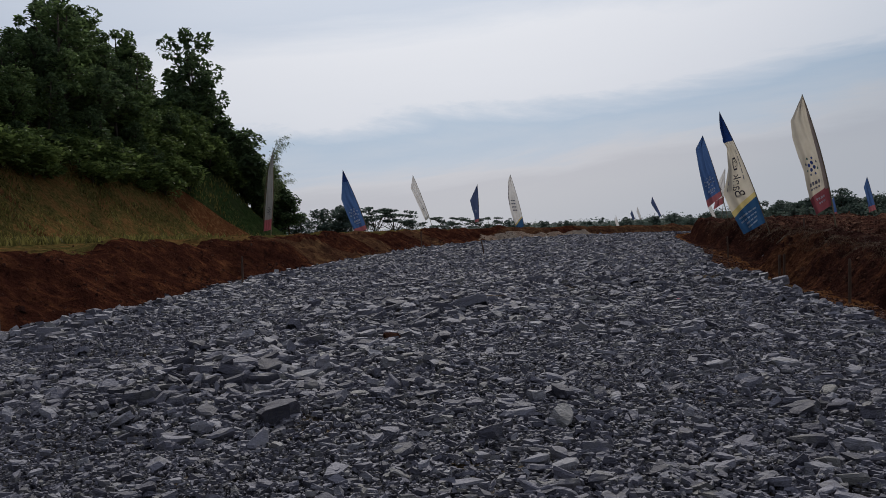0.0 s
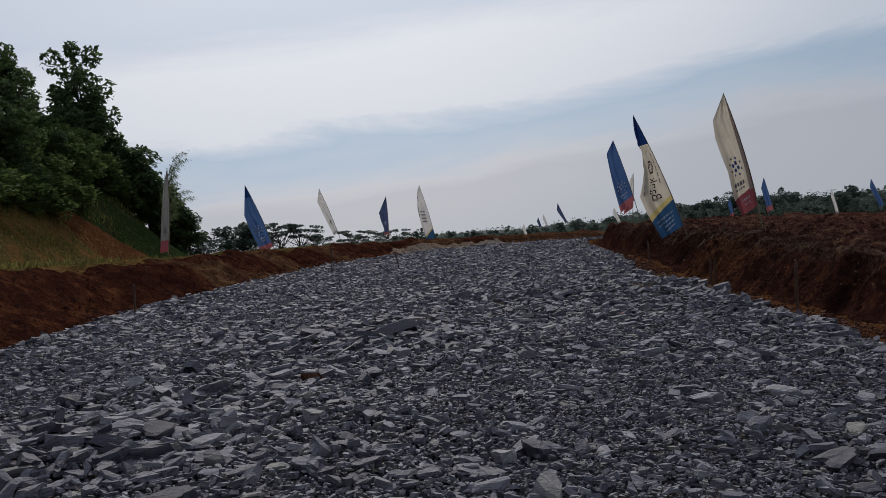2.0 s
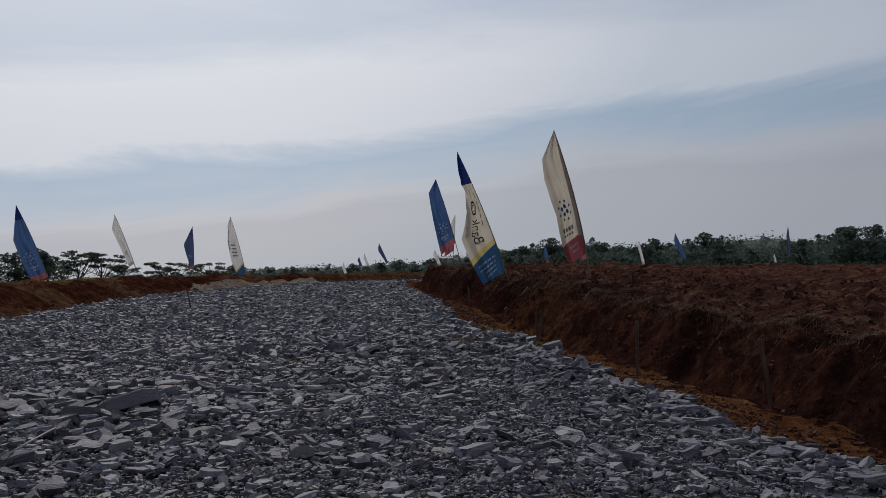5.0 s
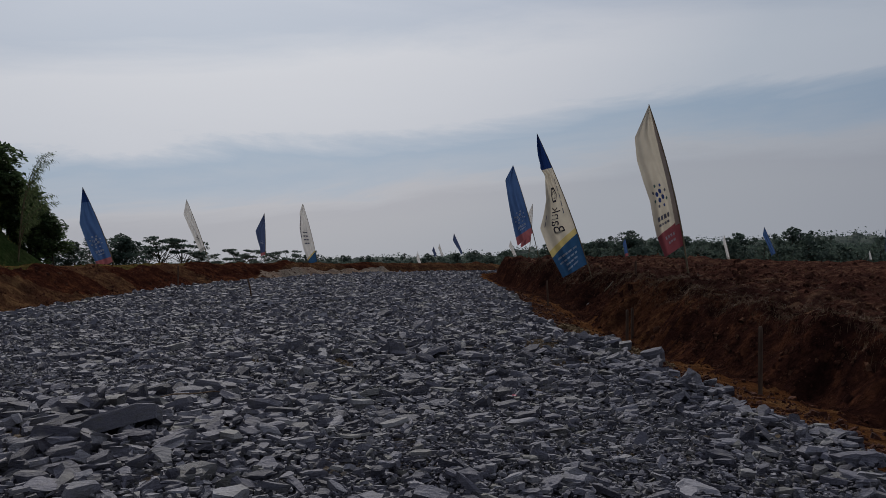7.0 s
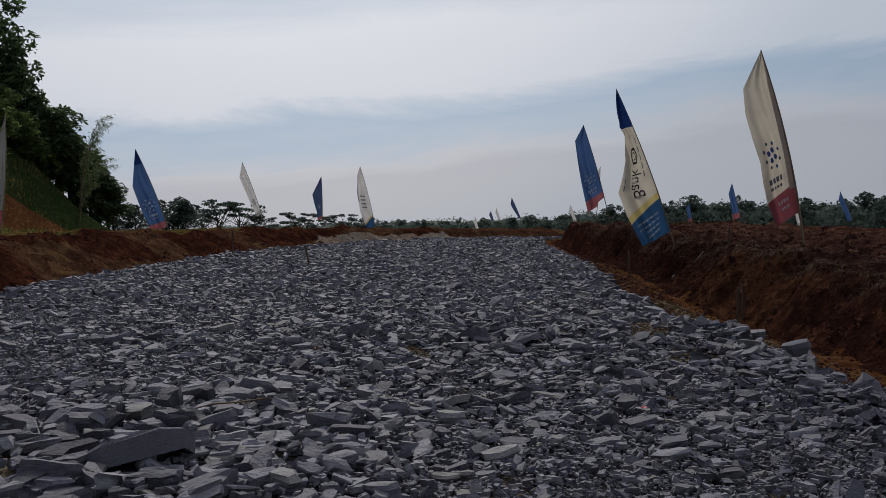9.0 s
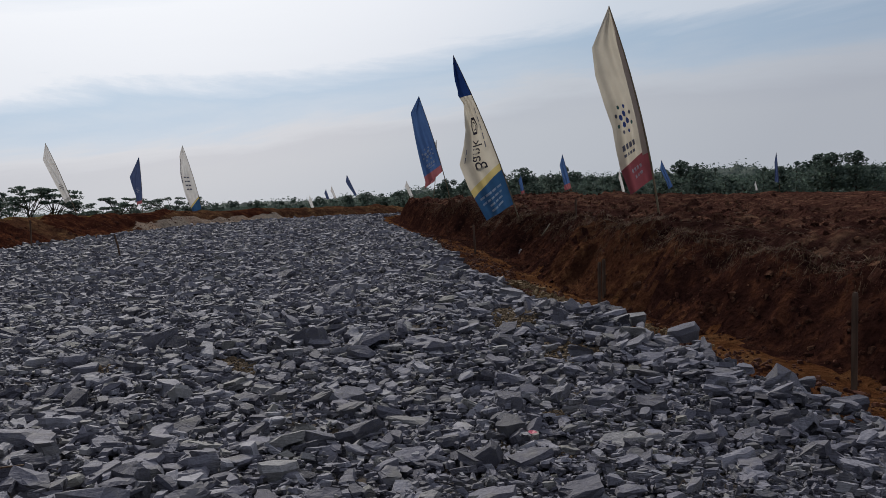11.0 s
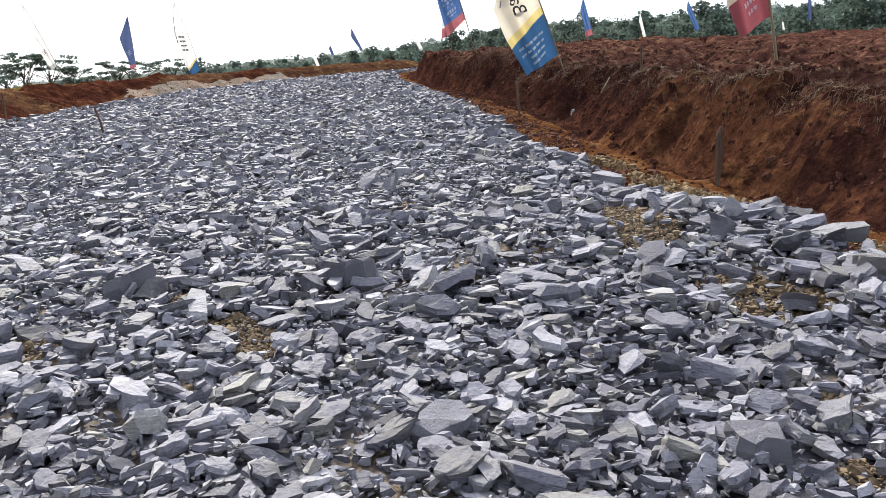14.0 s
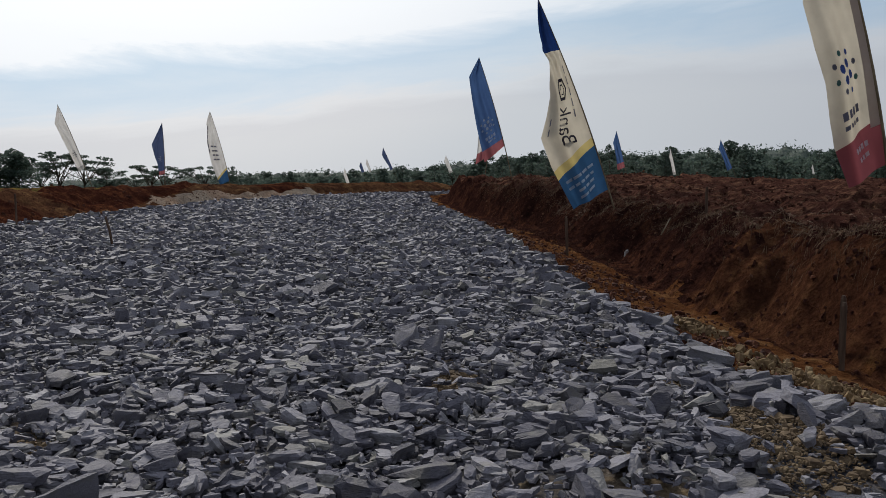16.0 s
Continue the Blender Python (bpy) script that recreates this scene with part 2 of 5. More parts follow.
STONE, ROAD_BASE = mat_stone(), mat_road_base()
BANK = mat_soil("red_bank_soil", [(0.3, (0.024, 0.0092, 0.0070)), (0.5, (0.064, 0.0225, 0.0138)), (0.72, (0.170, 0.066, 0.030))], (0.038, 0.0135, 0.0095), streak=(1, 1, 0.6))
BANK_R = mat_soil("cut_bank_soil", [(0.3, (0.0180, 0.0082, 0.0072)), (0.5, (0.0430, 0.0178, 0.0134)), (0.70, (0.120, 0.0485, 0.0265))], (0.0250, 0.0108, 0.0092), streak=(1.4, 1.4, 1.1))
# about twice as light as the cut bank soil, slightly more orange
BANK_ORANGE = mat_soil("orange_bank_soil", [(0.3, (0.039, 0.0160, 0.0105)), (0.5, (0.088, 0.0370, 0.0205)), (0.72, (0.188, 0.090, 0.043))], (0.054, 0.0220, 0.0135), streak=(2.0, 2.0, 1.2))
BANK_TAN = mat_soil("tan_bank_soil", [(0.3, (0.050, 0.023, 0.015)), (0.5, (0.112, 0.056, 0.030)), (0.72, (0.23, 0.132, 0.060))], (0.070, 0.028, 0.018), streak=(1, 1, 0.6))
FIELD = mat_soil("field_soil", [(0.3, (0.030, 0.0138, 0.0115)), (0.5, (0.098, 0.044, 0.032)), (0.72, (0.27, 0.150, 0.090))], (0.058, 0.025, 0.020), fine=9.0, streak=(0.6, 2.2, 1))
SAND = mat_soil("ochre_sand", [(0.3, (0.07, 0.028, 0.013)), (0.5, (0.135, 0.058, 0.024)), (0.72, (0.24, 0.13, 0.058))], (0.085, 0.031, 0.014))
PALE = mat_soil("pale_sand", [(0.3, (0.26, 0.20, 0.15)), (0.5, (0.36, 0.29, 0.22)), (0.72, (0.42, 0.35, 0.28))], (0.3, 0.2, 0.14))
GRASS = mat_soil("grassy_slope", [(0.3, (0.040, 0.043, 0.014)), (0.5, (0.105, 0.086, 0.028)), (0.72, (0.23, 0.130, 0.047))], (0.21, 0.102, 0.039), fine=5.0)
FAR_GREEN = mat_soil("far_scrub", [(0.3, (0.015, 0.028, 0.010)), (0.5, (0.03, 0.05, 0.016)), (0.72, (0.055, 0.07, 0.025))], (0.04, 0.05, 0.02), fine=2.0)
CLOD = mat_plain("soil_clod", [(0.3, (0.028, 0.010, 0.007)), (0.5, (0.07, 0.024, 0.013)), (0.7, (0.15, 0.055, 0.026))], 9.0, 0.97, 0.03)
YELLOW_CLOD = mat_plain("ochre_clod", [(0.3, (0.075, 0.052, 0.034)), (0.5, (0.14, 0.098, 0.058)), (0.7, (0.24, 0.175, 0.10))], 16.0, 0.95, 0.02)
OCHRE = mat_plain("yellow_ochre", [(0.3, (0.100, 0.062, 0.033)), (0.5, (0.18, 0.120, 0.062)), (0.7, (0.32, 0.235, 0.120))], 14.0, 0.95, 0.02)
STRAW = mat_plain("dry_straw", [(0.3, (0.075, 0.040, 0.023)), (0.7, (0.20, 0.125, 0.066))], 20.0)
GRASS_BLADE = mat_leaf("grass_blades", (0.066, 0.066, 0.020), (0.175, 0.155, 0.048))
BAMBOO = mat_plain("bamboo", [(0.3, (0.10, 0.075, 0.045)), (0.7, (0.24, 0.19, 0.11))], 12.0, 0.6, 0.004, (1, 1, 0.2))
STAKE = mat_plain("weathered_stake", [(0.3, (0.055, 0.032, 0.021)), (0.7, (0.145, 0.095, 0.064))], 18.0, 0.85, 0.006, (1, 1, 0.15))
BARK = mat_plain("bark", [(0.3, (0.035, 0.028, 0.02)), (0.7, (0.10, 0.082, 0.06))], 7.0, 0.95, 0.03, (1, 1, 0.3))
LEAF_A = mat_leaf("leaf_dark", (0.046, 0.074, 0.038), (0.105, 0.155, 0.068))
LEAF_B = mat_leaf("leaf_mid", (0.060, 0.098, 0.040), (0.135, 0.195, 0.074))
LEAF_C = mat_leaf("leaf_olive", (0.075, 0.102, 0.05), (0.155, 0.2, 0.088))
LEAF_SHRUB = mat_leaf("leaf_shrub", (0.062, 0.098, 0.032), (0.145, 0.200, 0.064))
# Distance haze is painted into these two greens: paler and bluer.
LEAF_FAR_HAZED = mat_leaf("leaf_far_hazed", (0.080, 0.110, 0.092), (0.093, 0.129, 0.101))
CANOPY_HAZED = mat_plain("far_canopy_hazed", [(0.3, (0.045, 0.062, 0.054)), (0.5, (0.078, 0.103, 0.084)), (0.72, (0.115, 0.145, 0.108))], 0.9, 0.9, 0.6)
CREAM, WHITE = mat_cloth("cream_cloth", (0.67, 0.61, 0.49)), mat_cloth("white_cloth", (0.74, 0.73, 0.70))
BLUE, NAVY = mat_cloth("blue_cloth", (0.074, 0.145, 0.32), 0.35), mat_cloth("navy_cloth", (0.016, 0.045, 0.17), 0.3)
ROYAL, RED = mat_cloth("royal_blue_cloth", (0.040, 0.115, 0.24), 0.3), mat_cloth("maroon_cloth", (0.29, 0.082, 0.095), 0.3)
YELLOW, GREY = mat_cloth("yellow_cloth", (0.62, 0.50, 0.20)), mat_cloth("grey_cloth", (0.42, 0.42, 0.40))
# Cream darkened by hand: shade of the folded hem is in the colour.
HEM = mat_cloth("shaded_cream_cloth", (0.46, 0.39, 0.35), 0.2)
PINK = mat_cloth("faded_red_cloth", (0.42, 0.14, 0.15), 0.3)
DULL_BLUE = mat_cloth("weathered_blue_cloth", (0.085, 0.118, 0.23), 0.3)
DIM = mat_cloth("dim_grey_cloth", (0.24, 0.24, 0.23), 0.3)
INK_GREEN = mat_cloth("green_print", (0.07, 0.16, 0.15), 0.15)
INK_SOFT = mat_cloth("grey_print", (0.16, 0.16, 0.21), 0.15)
INK = mat_cloth("dark_print", (0.05, 0.045, 0.06), 0.1)
INK_BLUE = mat_cloth("blue_print", (0.05, 0.09, 0.30), 0.1)
INK_PALE = mat_cloth("pale_print", (0.80, 0.82, 0.86), 0.5)
PALE_STICK = mat_plain("peeled_stick", [(0.3, (0.26, 0.24, 0.23)), (0.7, (0.42, 0.40, 0.39))], 20.0, 0.7, 0.004)
LITTER_RED = mat_plain("red_wrapper", [(0.4, (0.45, 0.04, 0.08)), (0.6, (0.6, 0.12, 0.16))], 30.0, 0.4)
LITTER_WHITE = mat_plain("white_wrapper", [(0.4, (0.36, 0.34, 0.33)), (0.6, (0.5, 0.48, 0.47))], 30.0, 0.4)


# ---- mesh helpers ----
def obj(name, verts, faces, mats, parent=None, label="", smooth=False, mat_ids=None):
    me = bpy.data.meshes.new(name)
    me.from_pydata([tuple(v) for v in verts], [], [tuple(f) for f in faces])
    for m in mats if isinstance(mats, (list, tuple)) else [mats]:
        me.materials.append(m)
    if mat_ids is not None:
        me.polygons.foreach_set("material_index", np.asarray(mat_ids, dtype=np.int32))
    if smooth:
        me.polygons.foreach_set("use_smooth", np.ones(len(me.polygons), dtype=bool))
    me.update()
    o = new(name, me)
    o.parent = parent
    if label:
        tagged(o, label)
    return o


def tri_mesh(name, V, F, mat):
    """A mesh from arrays of corners and triangles."""
    me = bpy.data.meshes.new(name)
    V, F = np.asarray(V, dtype=np.float32), np.asarray(F, dtype=np.int32)
    me.vertices.add(len(V))
    me.vertices.foreach_set("co", V.ravel())
    me.loops.add(F.size)
    me.loops.foreach_set("vertex_index", F.ravel())
    me.polygons.add(len(F))
    me.polygons.foreach_set("loop_start", np.arange(0, F.size, 3, dtype=np.int32))
    me.polygons.foreach_set("use_smooth", np.zeros(len(F), dtype=bool))
    me.materials.append(mat)
    me.update(calc_edges=True)
    me.validate()
    return me


def tube(points, radii, n=7):
    """Corners and faces of a round bar along points."""
    V, F = [], []
    pts = [Vector(p) for p in points]
    for i, p in enumerate(pts):
        d = (pts[min(i + 1, len(pts) - 1)] - pts[max(i - 1, 0)]).normalized()
        a = d.orthogonal().normalized() if abs(d.x) > 0.9 else Vector((1, 0, 0)).cross(d).normalized()
        b = d.cross(a)
        for k in range(n):
            w = 2 * math.pi * k / n
            V.append(p + (a * math.cos(w) + b * math.sin(w)) * radii[i])
    for i in range(len(pts) - 1):
        for k in range(n):
            F.append((i * n + k, i * n + (k + 1) % n, (i + 1) * n + (k + 1) % n, (i + 1) * n + k))
    F.append(tuple(range(n))[::-1])
    F.append(tuple((len(pts) - 1) * n + k for k in range(n)))
    return V, F


def rotations(yaw, tilt, heading):
    """Matrices that turn by yaw, then tip by tilt about the level axis at heading."""
    c, s = np.cos(yaw), np.sin(yaw)
    z, o = np.zeros_like(c), np.ones_like(c)
    Rz = np.stack([np.stack([c, -s, z], -1), np.stack([s, c, z], -1), np.stack([z, z, o], -1)], -2)
    ax, ay = np.cos(heading), np.sin(heading)
    ct, st = np.cos(tilt), np.sin(tilt)
    k = 1 - ct
    Rt = np.stack([np.stack([ct + ax * ax * k, ax * ay * k, ay * st], -1),
                   np.stack([ax * ay * k, ct + ay * ay * k, -ax * st], -1),
                   np.stack([-ay * st, ax * st, ct], -1)], -2)
    return Rt @ Rz


def scatter(templates, which, pos, rot, scale):
    """One heap of corners and triangles: template which[i], scaled, turned and moved."""
    VV, FF, base = [], [], 0
    for k, (tv, tf) in enumerate(templates):
        idx = np.nonzero(which == k)[0]
        if not len(idx):
            continue
        v = tv[None] * scale[idx][:, None, :]
        v = np.einsum("nij,nvj->nvi", rot[idx], v) + pos[idx][:, None, :]
        f = tf[None] + (np.arange(len(idx)) * len(tv))[:, None, None] + base
        VV.append(v.reshape(-1, 3))
        FF.append(f.reshape(-1, 3))
        base += len(idx) * len(tv)
    return np.concatenate(VV), np.concatenate(FF)


def slab_template(rng, mid=True, round_=0.0, sides=(5, 8)):
    """An angular split stone, about 1 long, 0.7 wide and 1 high, to be flattened when placed."""
    n = rng.integers(*sides)
    a = np.sort((np.arange(n) + rng.uniform(-0.42, 0.42, n)) * 2 * np.pi / n)
    r = rng.uniform(0.56, 1.22, n) * 0.5
    x, y = np.cos(a) * r, np.sin(a) * r * rng.uniform(0.42, 0.9)
    sx, sy = rng.uniform(-0.5, 0.5, 2)
    rings = []
    levels = [(-0.5, rng.uniform(0.7, 0.95)), (rng.uniform(0.0, 0.3), 1.0), (0.5, rng.uniform(0.78, 0.97))] if mid else [(-0.5, 1.0), (0.5, rng.uniform(0.72, 0.95))]
    for zi, f in levels:
        off = rng.uniform(-0.06, 0.06, 2)
        zz = zi + rng.uniform(-0.07, 0.07, n) + (x * sx + y * sy) * (zi + 0.5)
        rings.append(np.stack([x * f + off[0] + rng.uniform(-0.05, 0.05, n), y * f + off[1] + rng.uniform(-0.05, 0.05, n), zz], -1))
    V = np.concatenate(rings)
    flat_top = n < 6 and not mid
    top = rings[-1].mean(0) + np.array([rng.uniform(-0.1, 0.1), rng.uniform(-0.08, 0.08), rng.uniform(-0.03, 0.04) + round_])
    V = np.concatenate([V, top[None]])
    F = []
    for i in range(len(rings) - 1):
        for k in range(n):
            p, q = i * n + k, i * n + (k + 1) % n
            F += [(p, q, q + n), (p, q + n, p + n)]
    o = (len(rings) - 1) * n
    if flat_top:
        V = V[:-1]
        F += [(o, o + k, o + k + 1) for k in range(1, n - 1)]
    else:
        F += [(o + k, o + (k + 1) % n, len(V) - 1) for k in range(n)]
    return V.astype(float), np.array(F)


# ---- the lie of the land ----
LEFT_Y = [-60, 0, 8, 11.7, 15, 21.2, 24.3, 27.8, 31.7, 36.2, 40, 46, 51.7, 57, 70, 120]
LEFT_X = [-17, -7.6, -5.8, -4.87, -4.0, -2.95, -1.95, -1.0, 0.35, 1.65, 3.45, 7.2, 13.0, 21.0, 36.0, 80.0]
RIGHT_Y = [-60, 0, 4, 7.55, 10, 13, 15, 17, 18.7, 20.2, 23, 26, 29, 38, 44.5, 50, 56, 70, 120]
RIGHT_X = [-10, 3.5, 4.65, 5.65, 6.22, 6.86, 7.24, 7.53, 7.82, 8.28, 9.24, 10.27, 11.22, 13.85, 15.8, 17.9, 22.5, 42.0, 95.0]


BANK_Y = [8, 14, 18, 21, 23.5, 26, 32, 40]
BANK_FOOT = [1.4, 1.45, 1.45, 1.35, 1.3, 1.75, 1.9, 0.9]
BANK_TOP = [2.4, 2.45, 2.6, 2.55, 2.75, 3.1, 3.1, 1.6]
BANK_CREST = [0.56, 0.60, 0.66, 0.72, 0.70, 0.70, 0.72, 0.92]


def left_edge(y):
    return np.interp(y, LEFT_Y, LEFT_X)


def right_edge(y):
    return np.interp(y, RIGHT_Y, RIGHT_X)


def smooth(a, b, v):
    t = np.clip((v - a) / (b - a), 0, 1)
    return t * t * (3 - 2 * t)


_g = np.random.default_rng(5)
_LAT = _g.uniform(-1, 1, (257, 257))


def lumps(x, y, size, turn=0.0):
    """Smooth value noise, -1 to 1, with lumps of about that size."""
    c, s = math.cos(turn), math.sin(turn)
    u, v = (x * c - y * s) / size + 91.3, (x * s + y * c) / size + 37.7
    i, j = np.floor(u).astype(int), np.floor(v).astype(int)
    f, g = u - i, v - j
    f, g = f * f * (3 - 2 * f), g * g * (3 - 2 * g)
    i0, i1, j0, j1 = i % 257, (i + 1) % 257, j % 257, (j + 1) % 257
    return (_LAT[i0, j0] * (1 - f) + _LAT[i1, j0] * f) * (1 - g) + (_LAT[i0, j1] * (1 - f) + _LAT[i1, j1] * f) * g


HEAPS = [(0.9, 13.0, 1.0, 0.12), (-1.2, 8.2, 0.8, 0.10), (-0.4, 10.0, 0.8, 0.05), (7.0, 16.2, 0.9, 0.10), (6.6, 14.2, 0.8, 0.08), (5.9, 16.9, 0.5, 0.05)]


def road_z(x, y):
    z = 0.035 * lumps(x, y, 1.3) + 0.02 * lumps(x, y, 0.5, 0.7) + 0.03 * lumps(x, y, 3.5, 0.3)
    for hx, hy, r, h in HEAPS:
        z = z + h * np.exp(-((x - hx) ** 2 + (y - hy) ** 2) / (2 * r * r))
    o = right_edge(y) - x
    z = z + 0.045 * np.exp(-((o - 0.4) / 0.35) ** 2)
    o2 = x - left_edge(y)
    z = z + 0.05 * np.exp(-((o2 - 0.3) / 0.3) ** 2)
    return z - 0.045 * np.maximum(y - 50, 0) * smooth(50, 60, y)


def far_drop(y):
    return -0.05 * np.clip(y - 58, 0, 190) - 0.035 * np.clip(y - 248, 0, 3000)


HILL_A, HILL_B = (-27.0, 30.0), (-8.5, 102.0)


def hill_offset(x, y):
    """How far a place lies behind the foot line of the wooded hill."""
    dx, dy = HILL_B[0] - HILL_A[0], HILL_B[1] - HILL_A[1]
    n = math.hypot(dx, dy)
    return -((x - HILL_A[0]) * dy - (y - HILL_A[1]) * dx) / n


def land_z(x, y):
    el, er = left_edge(y), right_edge(y)
    rough = 0.06 * lumps(x, y, 0.55) + 0.035 * lumps(x, y, 0.22, 0.5)
    # cut bank and field beside the road
    o = x - er
    k = 1 - 0.5 * smooth(33, 41, y)
    foot = np.interp(y, BANK_Y, BANK_FOOT)
    top = np.interp(y, BANK_Y, BANK_TOP)
    ditch = -0.22 * (1 - 0.5 * smooth(34, 42, y))
    crest = (np.interp(y, BANK_Y, BANK_CREST) + 0.07 * lumps(x, y, 4.0)) * (1 - smooth(43, 60, y)) - 0.4 * smooth(50, 70, y)
    wob = 0.24 * lumps(x * 0 + 7, y, 1.5) + 0.12 * lumps(x * 0.4 + 3, y, 0.5) + 0.11 * lumps(x * 0.5 + 5, y, 0.26)
    b0, b1 = foot + 0.5 * wob * k, top + wob * k
    zr = ditch * smooth(0.0, 1.5, o / k)
    face = smooth(0, 1, (o - b0) / (b1 - b0)) ** 0.62
    zr = zr + (crest - ditch) * face
    field = np.maximum(o - b1, 0)
    zr = zr - 0.0165 * np.minimum(field, 100) + 0.03 * lumps(x * 0.3, y, 0.45, 0.2) * smooth(0, 1, field) - 0.055 * np.clip(field - 100, 0, 150) - 0.03 * np.clip(field - 250, 0, 3000) + (rough * 2.1 + 0.09 * lumps(x, y, 1.4, 0.9) + 0.07 * lumps(x, y, 2.7, 0.4)) * smooth(b0 - 0.25, b0 + 0.35, o) + rough * 0.5
    # low bank, ledge and wooded hill on the other side
    q = el - x
    lc = np.interp(y, [-20, 12, 27, 42, 55, 70], [1.0, 0.97, 0.90, 0.74, 0.50, 0.05])
    wl = 2.2 + 0.25 * lumps(x * 0 + 11, y, 2.0)
    zl = lc * smooth(-0.05, 1, q / wl) ** 0.85 - 0.02 * np.clip(q - wl, 0, 60) + (1.5 * rough + 0.10 * lumps(x, y, 1.1, 0.8)) * smooth(0, 0.6, q) * (1 - 0.5 * smooth(wl, wl + 1, q))
    d = hill_offset(x, y)
    end = 1 - smooth(100, 116, y)
    hz = 12.0 * smooth(-1.5, 14, d) * end + 0.5 * lumps(x, y, 5.0) * smooth(0, 6, d) * end
    zl = zl + hz
    z = np.where(o > 0, zr, np.where(q > 0, zl, -0.08))
    road_fall = -0.045 * np.maximum(y - 50, 0) * smooth(50, 60, y)
    return z + np.where((o <= 0) & (q <= 0), road_fall, far_drop(y) * np.where(q > 0, 1 - smooth(0, 12, d) * end, 1))


def build_ground():
    ys = np.concatenate([-60 + np.arange(0, 60, 4.0), np.arange(0, 7, 0.25), np.arange(7, 36, 0.11), np.arange(36, 62, 0.2), 62 + np.cumsum(np.linspace(0.3, 4.0, 60)), 190 + np.cumsum(np.geomspace(5, 600, 24))])
    side = np.concatenate([np.arange(0, 4.6, 0.11), 4.6 + np.cumsum(np.geomspace(0.15, 3.0, 60)), 62 + np.cumsum(np.geomspace(4, 500, 22))])
    road = np.linspace(0, 1, 14)[1:-1]
    Y = ys[:, None]
    el, er = left_edge(ys)[:, None], right_edge(ys)[:, None]
    X = np.concatenate([el - side[None, ::-1], el + (er - el) * road[None], er + side[None]], 1)
    Y = np.broadcast_to(Y, X.shape)
    Z = land_z(X, Y)
    r, c = X.shape
    V = np.stack([X, Y, Z], -1).reshape(-1, 3)
    i, j = np.meshgrid(np.arange(r - 1), np.arange(c - 1), indexing="ij")
    p = (i * c + j).ravel()
    F = np.stack([p, p + 1, p + c + 1, p + c], -1)
    cx, cy = V[F].mean(1)[:, 0], V[F].mean(1)[:, 1]
    o, q, d = cx - right_edge(cy), left_edge(cy) - cx, hill_offset(cx, cy)
    jag = 0.25 * lumps(cx, cy, 0.6) + 0.2 * lumps(cx, cy, 1.7)
    fray = 0.45 * np.random.default_rng(91).uniform(-1, 1, len(F))
    ids = np.zeros(len(F), dtype=np.int32)            # 0 bank
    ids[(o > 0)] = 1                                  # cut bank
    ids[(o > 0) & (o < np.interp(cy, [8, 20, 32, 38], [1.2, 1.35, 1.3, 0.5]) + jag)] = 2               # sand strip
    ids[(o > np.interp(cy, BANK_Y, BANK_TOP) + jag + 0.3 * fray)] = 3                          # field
    ids[(o > np.interp(cy, BANK_Y, BANK_FOOT) - 0.2 + 0.5 * jag) & (o < np.interp(cy, BANK_Y, BANK_TOP) - 0.35 + 0.8 * jag + 0.4 * fray) & (cy > 17.6 + 2.2 * jag + 2 * fray) & (cy < 22.0 + 2 * jag + 2 * fray)] = 7     # lighter orange patch low on the bank face
    ids[(q > 0) & (cy > 27 + 6 * jag) & (lumps(cx, cy, 3.0, 0.6) > -0.25)] = 8
    ids[(q > 2.3 + jag)] = 4                          # grassy ledge and slope
    ids[(q > 4) & (d > -1) & (d < 10) & (lumps(cx, cy, 7.0) + 0.35 * lumps(cx, cy, 1.5) > 0.42)] = 2
    ids[(q > 4) & (d > 0.5) & (d < 8 + jag) & (cy > 84) & (cy < 104)] = 2
    ids[(q > 2.0) & (cy > 45 + 2 * jag) & (d < -6)] = 8
    ids[(q < 0) & (o < 0)] = 2
    ids[(cy > 47 + jag) & (q < 0) & (o < 0)] = 6
    ids[(cy > 44.5 + 3 * jag) & (q > -0.1) & (q < np.interp(cy, [40, 46, 52], [0.4, 0.9, 0.9]) + 0.6 * jag) & (cy < 52.5)] = 6
    ids[(cy > 105) & (o > 10) | (o > 115) | (cy > 190) | (q > 70)] = 5
    g = obj("ground", V, F, [BANK, BANK_R, SAND, FIELD, GRASS, FAR_GREEN, PALE, BANK_ORANGE, BANK_TAN], smooth=True, mat_ids=ids)
    tagged(g, "bare red-brown soil with cut banks, ploughed field and grass", "ground", kind="structure")


build_ground()


def build_road():
    ys = np.arange(-20, 60, 0.2)
    s = np.linspace(0, 1, 70)
    el, er = left_edge(ys)[:, None], right_edge(ys)[:, None]
    X = el + (er - el) * s[None]
    Y = np.broadcast_to(ys[:, None], X.shape)
    Z = road_z(X, Y) - 0.02
    Z[:, 0] -= 0.1
    Z[:, -1] -= 0.1
    r, c = X.shape
    i, j = np.meshgrid(np.arange(r - 1), np.arange(c - 1), indexing="ij")
    p = (i * c + j).ravel()
    o = obj("road", np.stack([X, Y, Z], -1).reshape(-1, 3), np.stack([p, p + 1, p + c + 1, p + c], -1), ROAD_BASE, smooth=True)
    return tagged(o, "unfinished road bed of loose split grey slate stones", "road", kind="structure")


road = build_road()


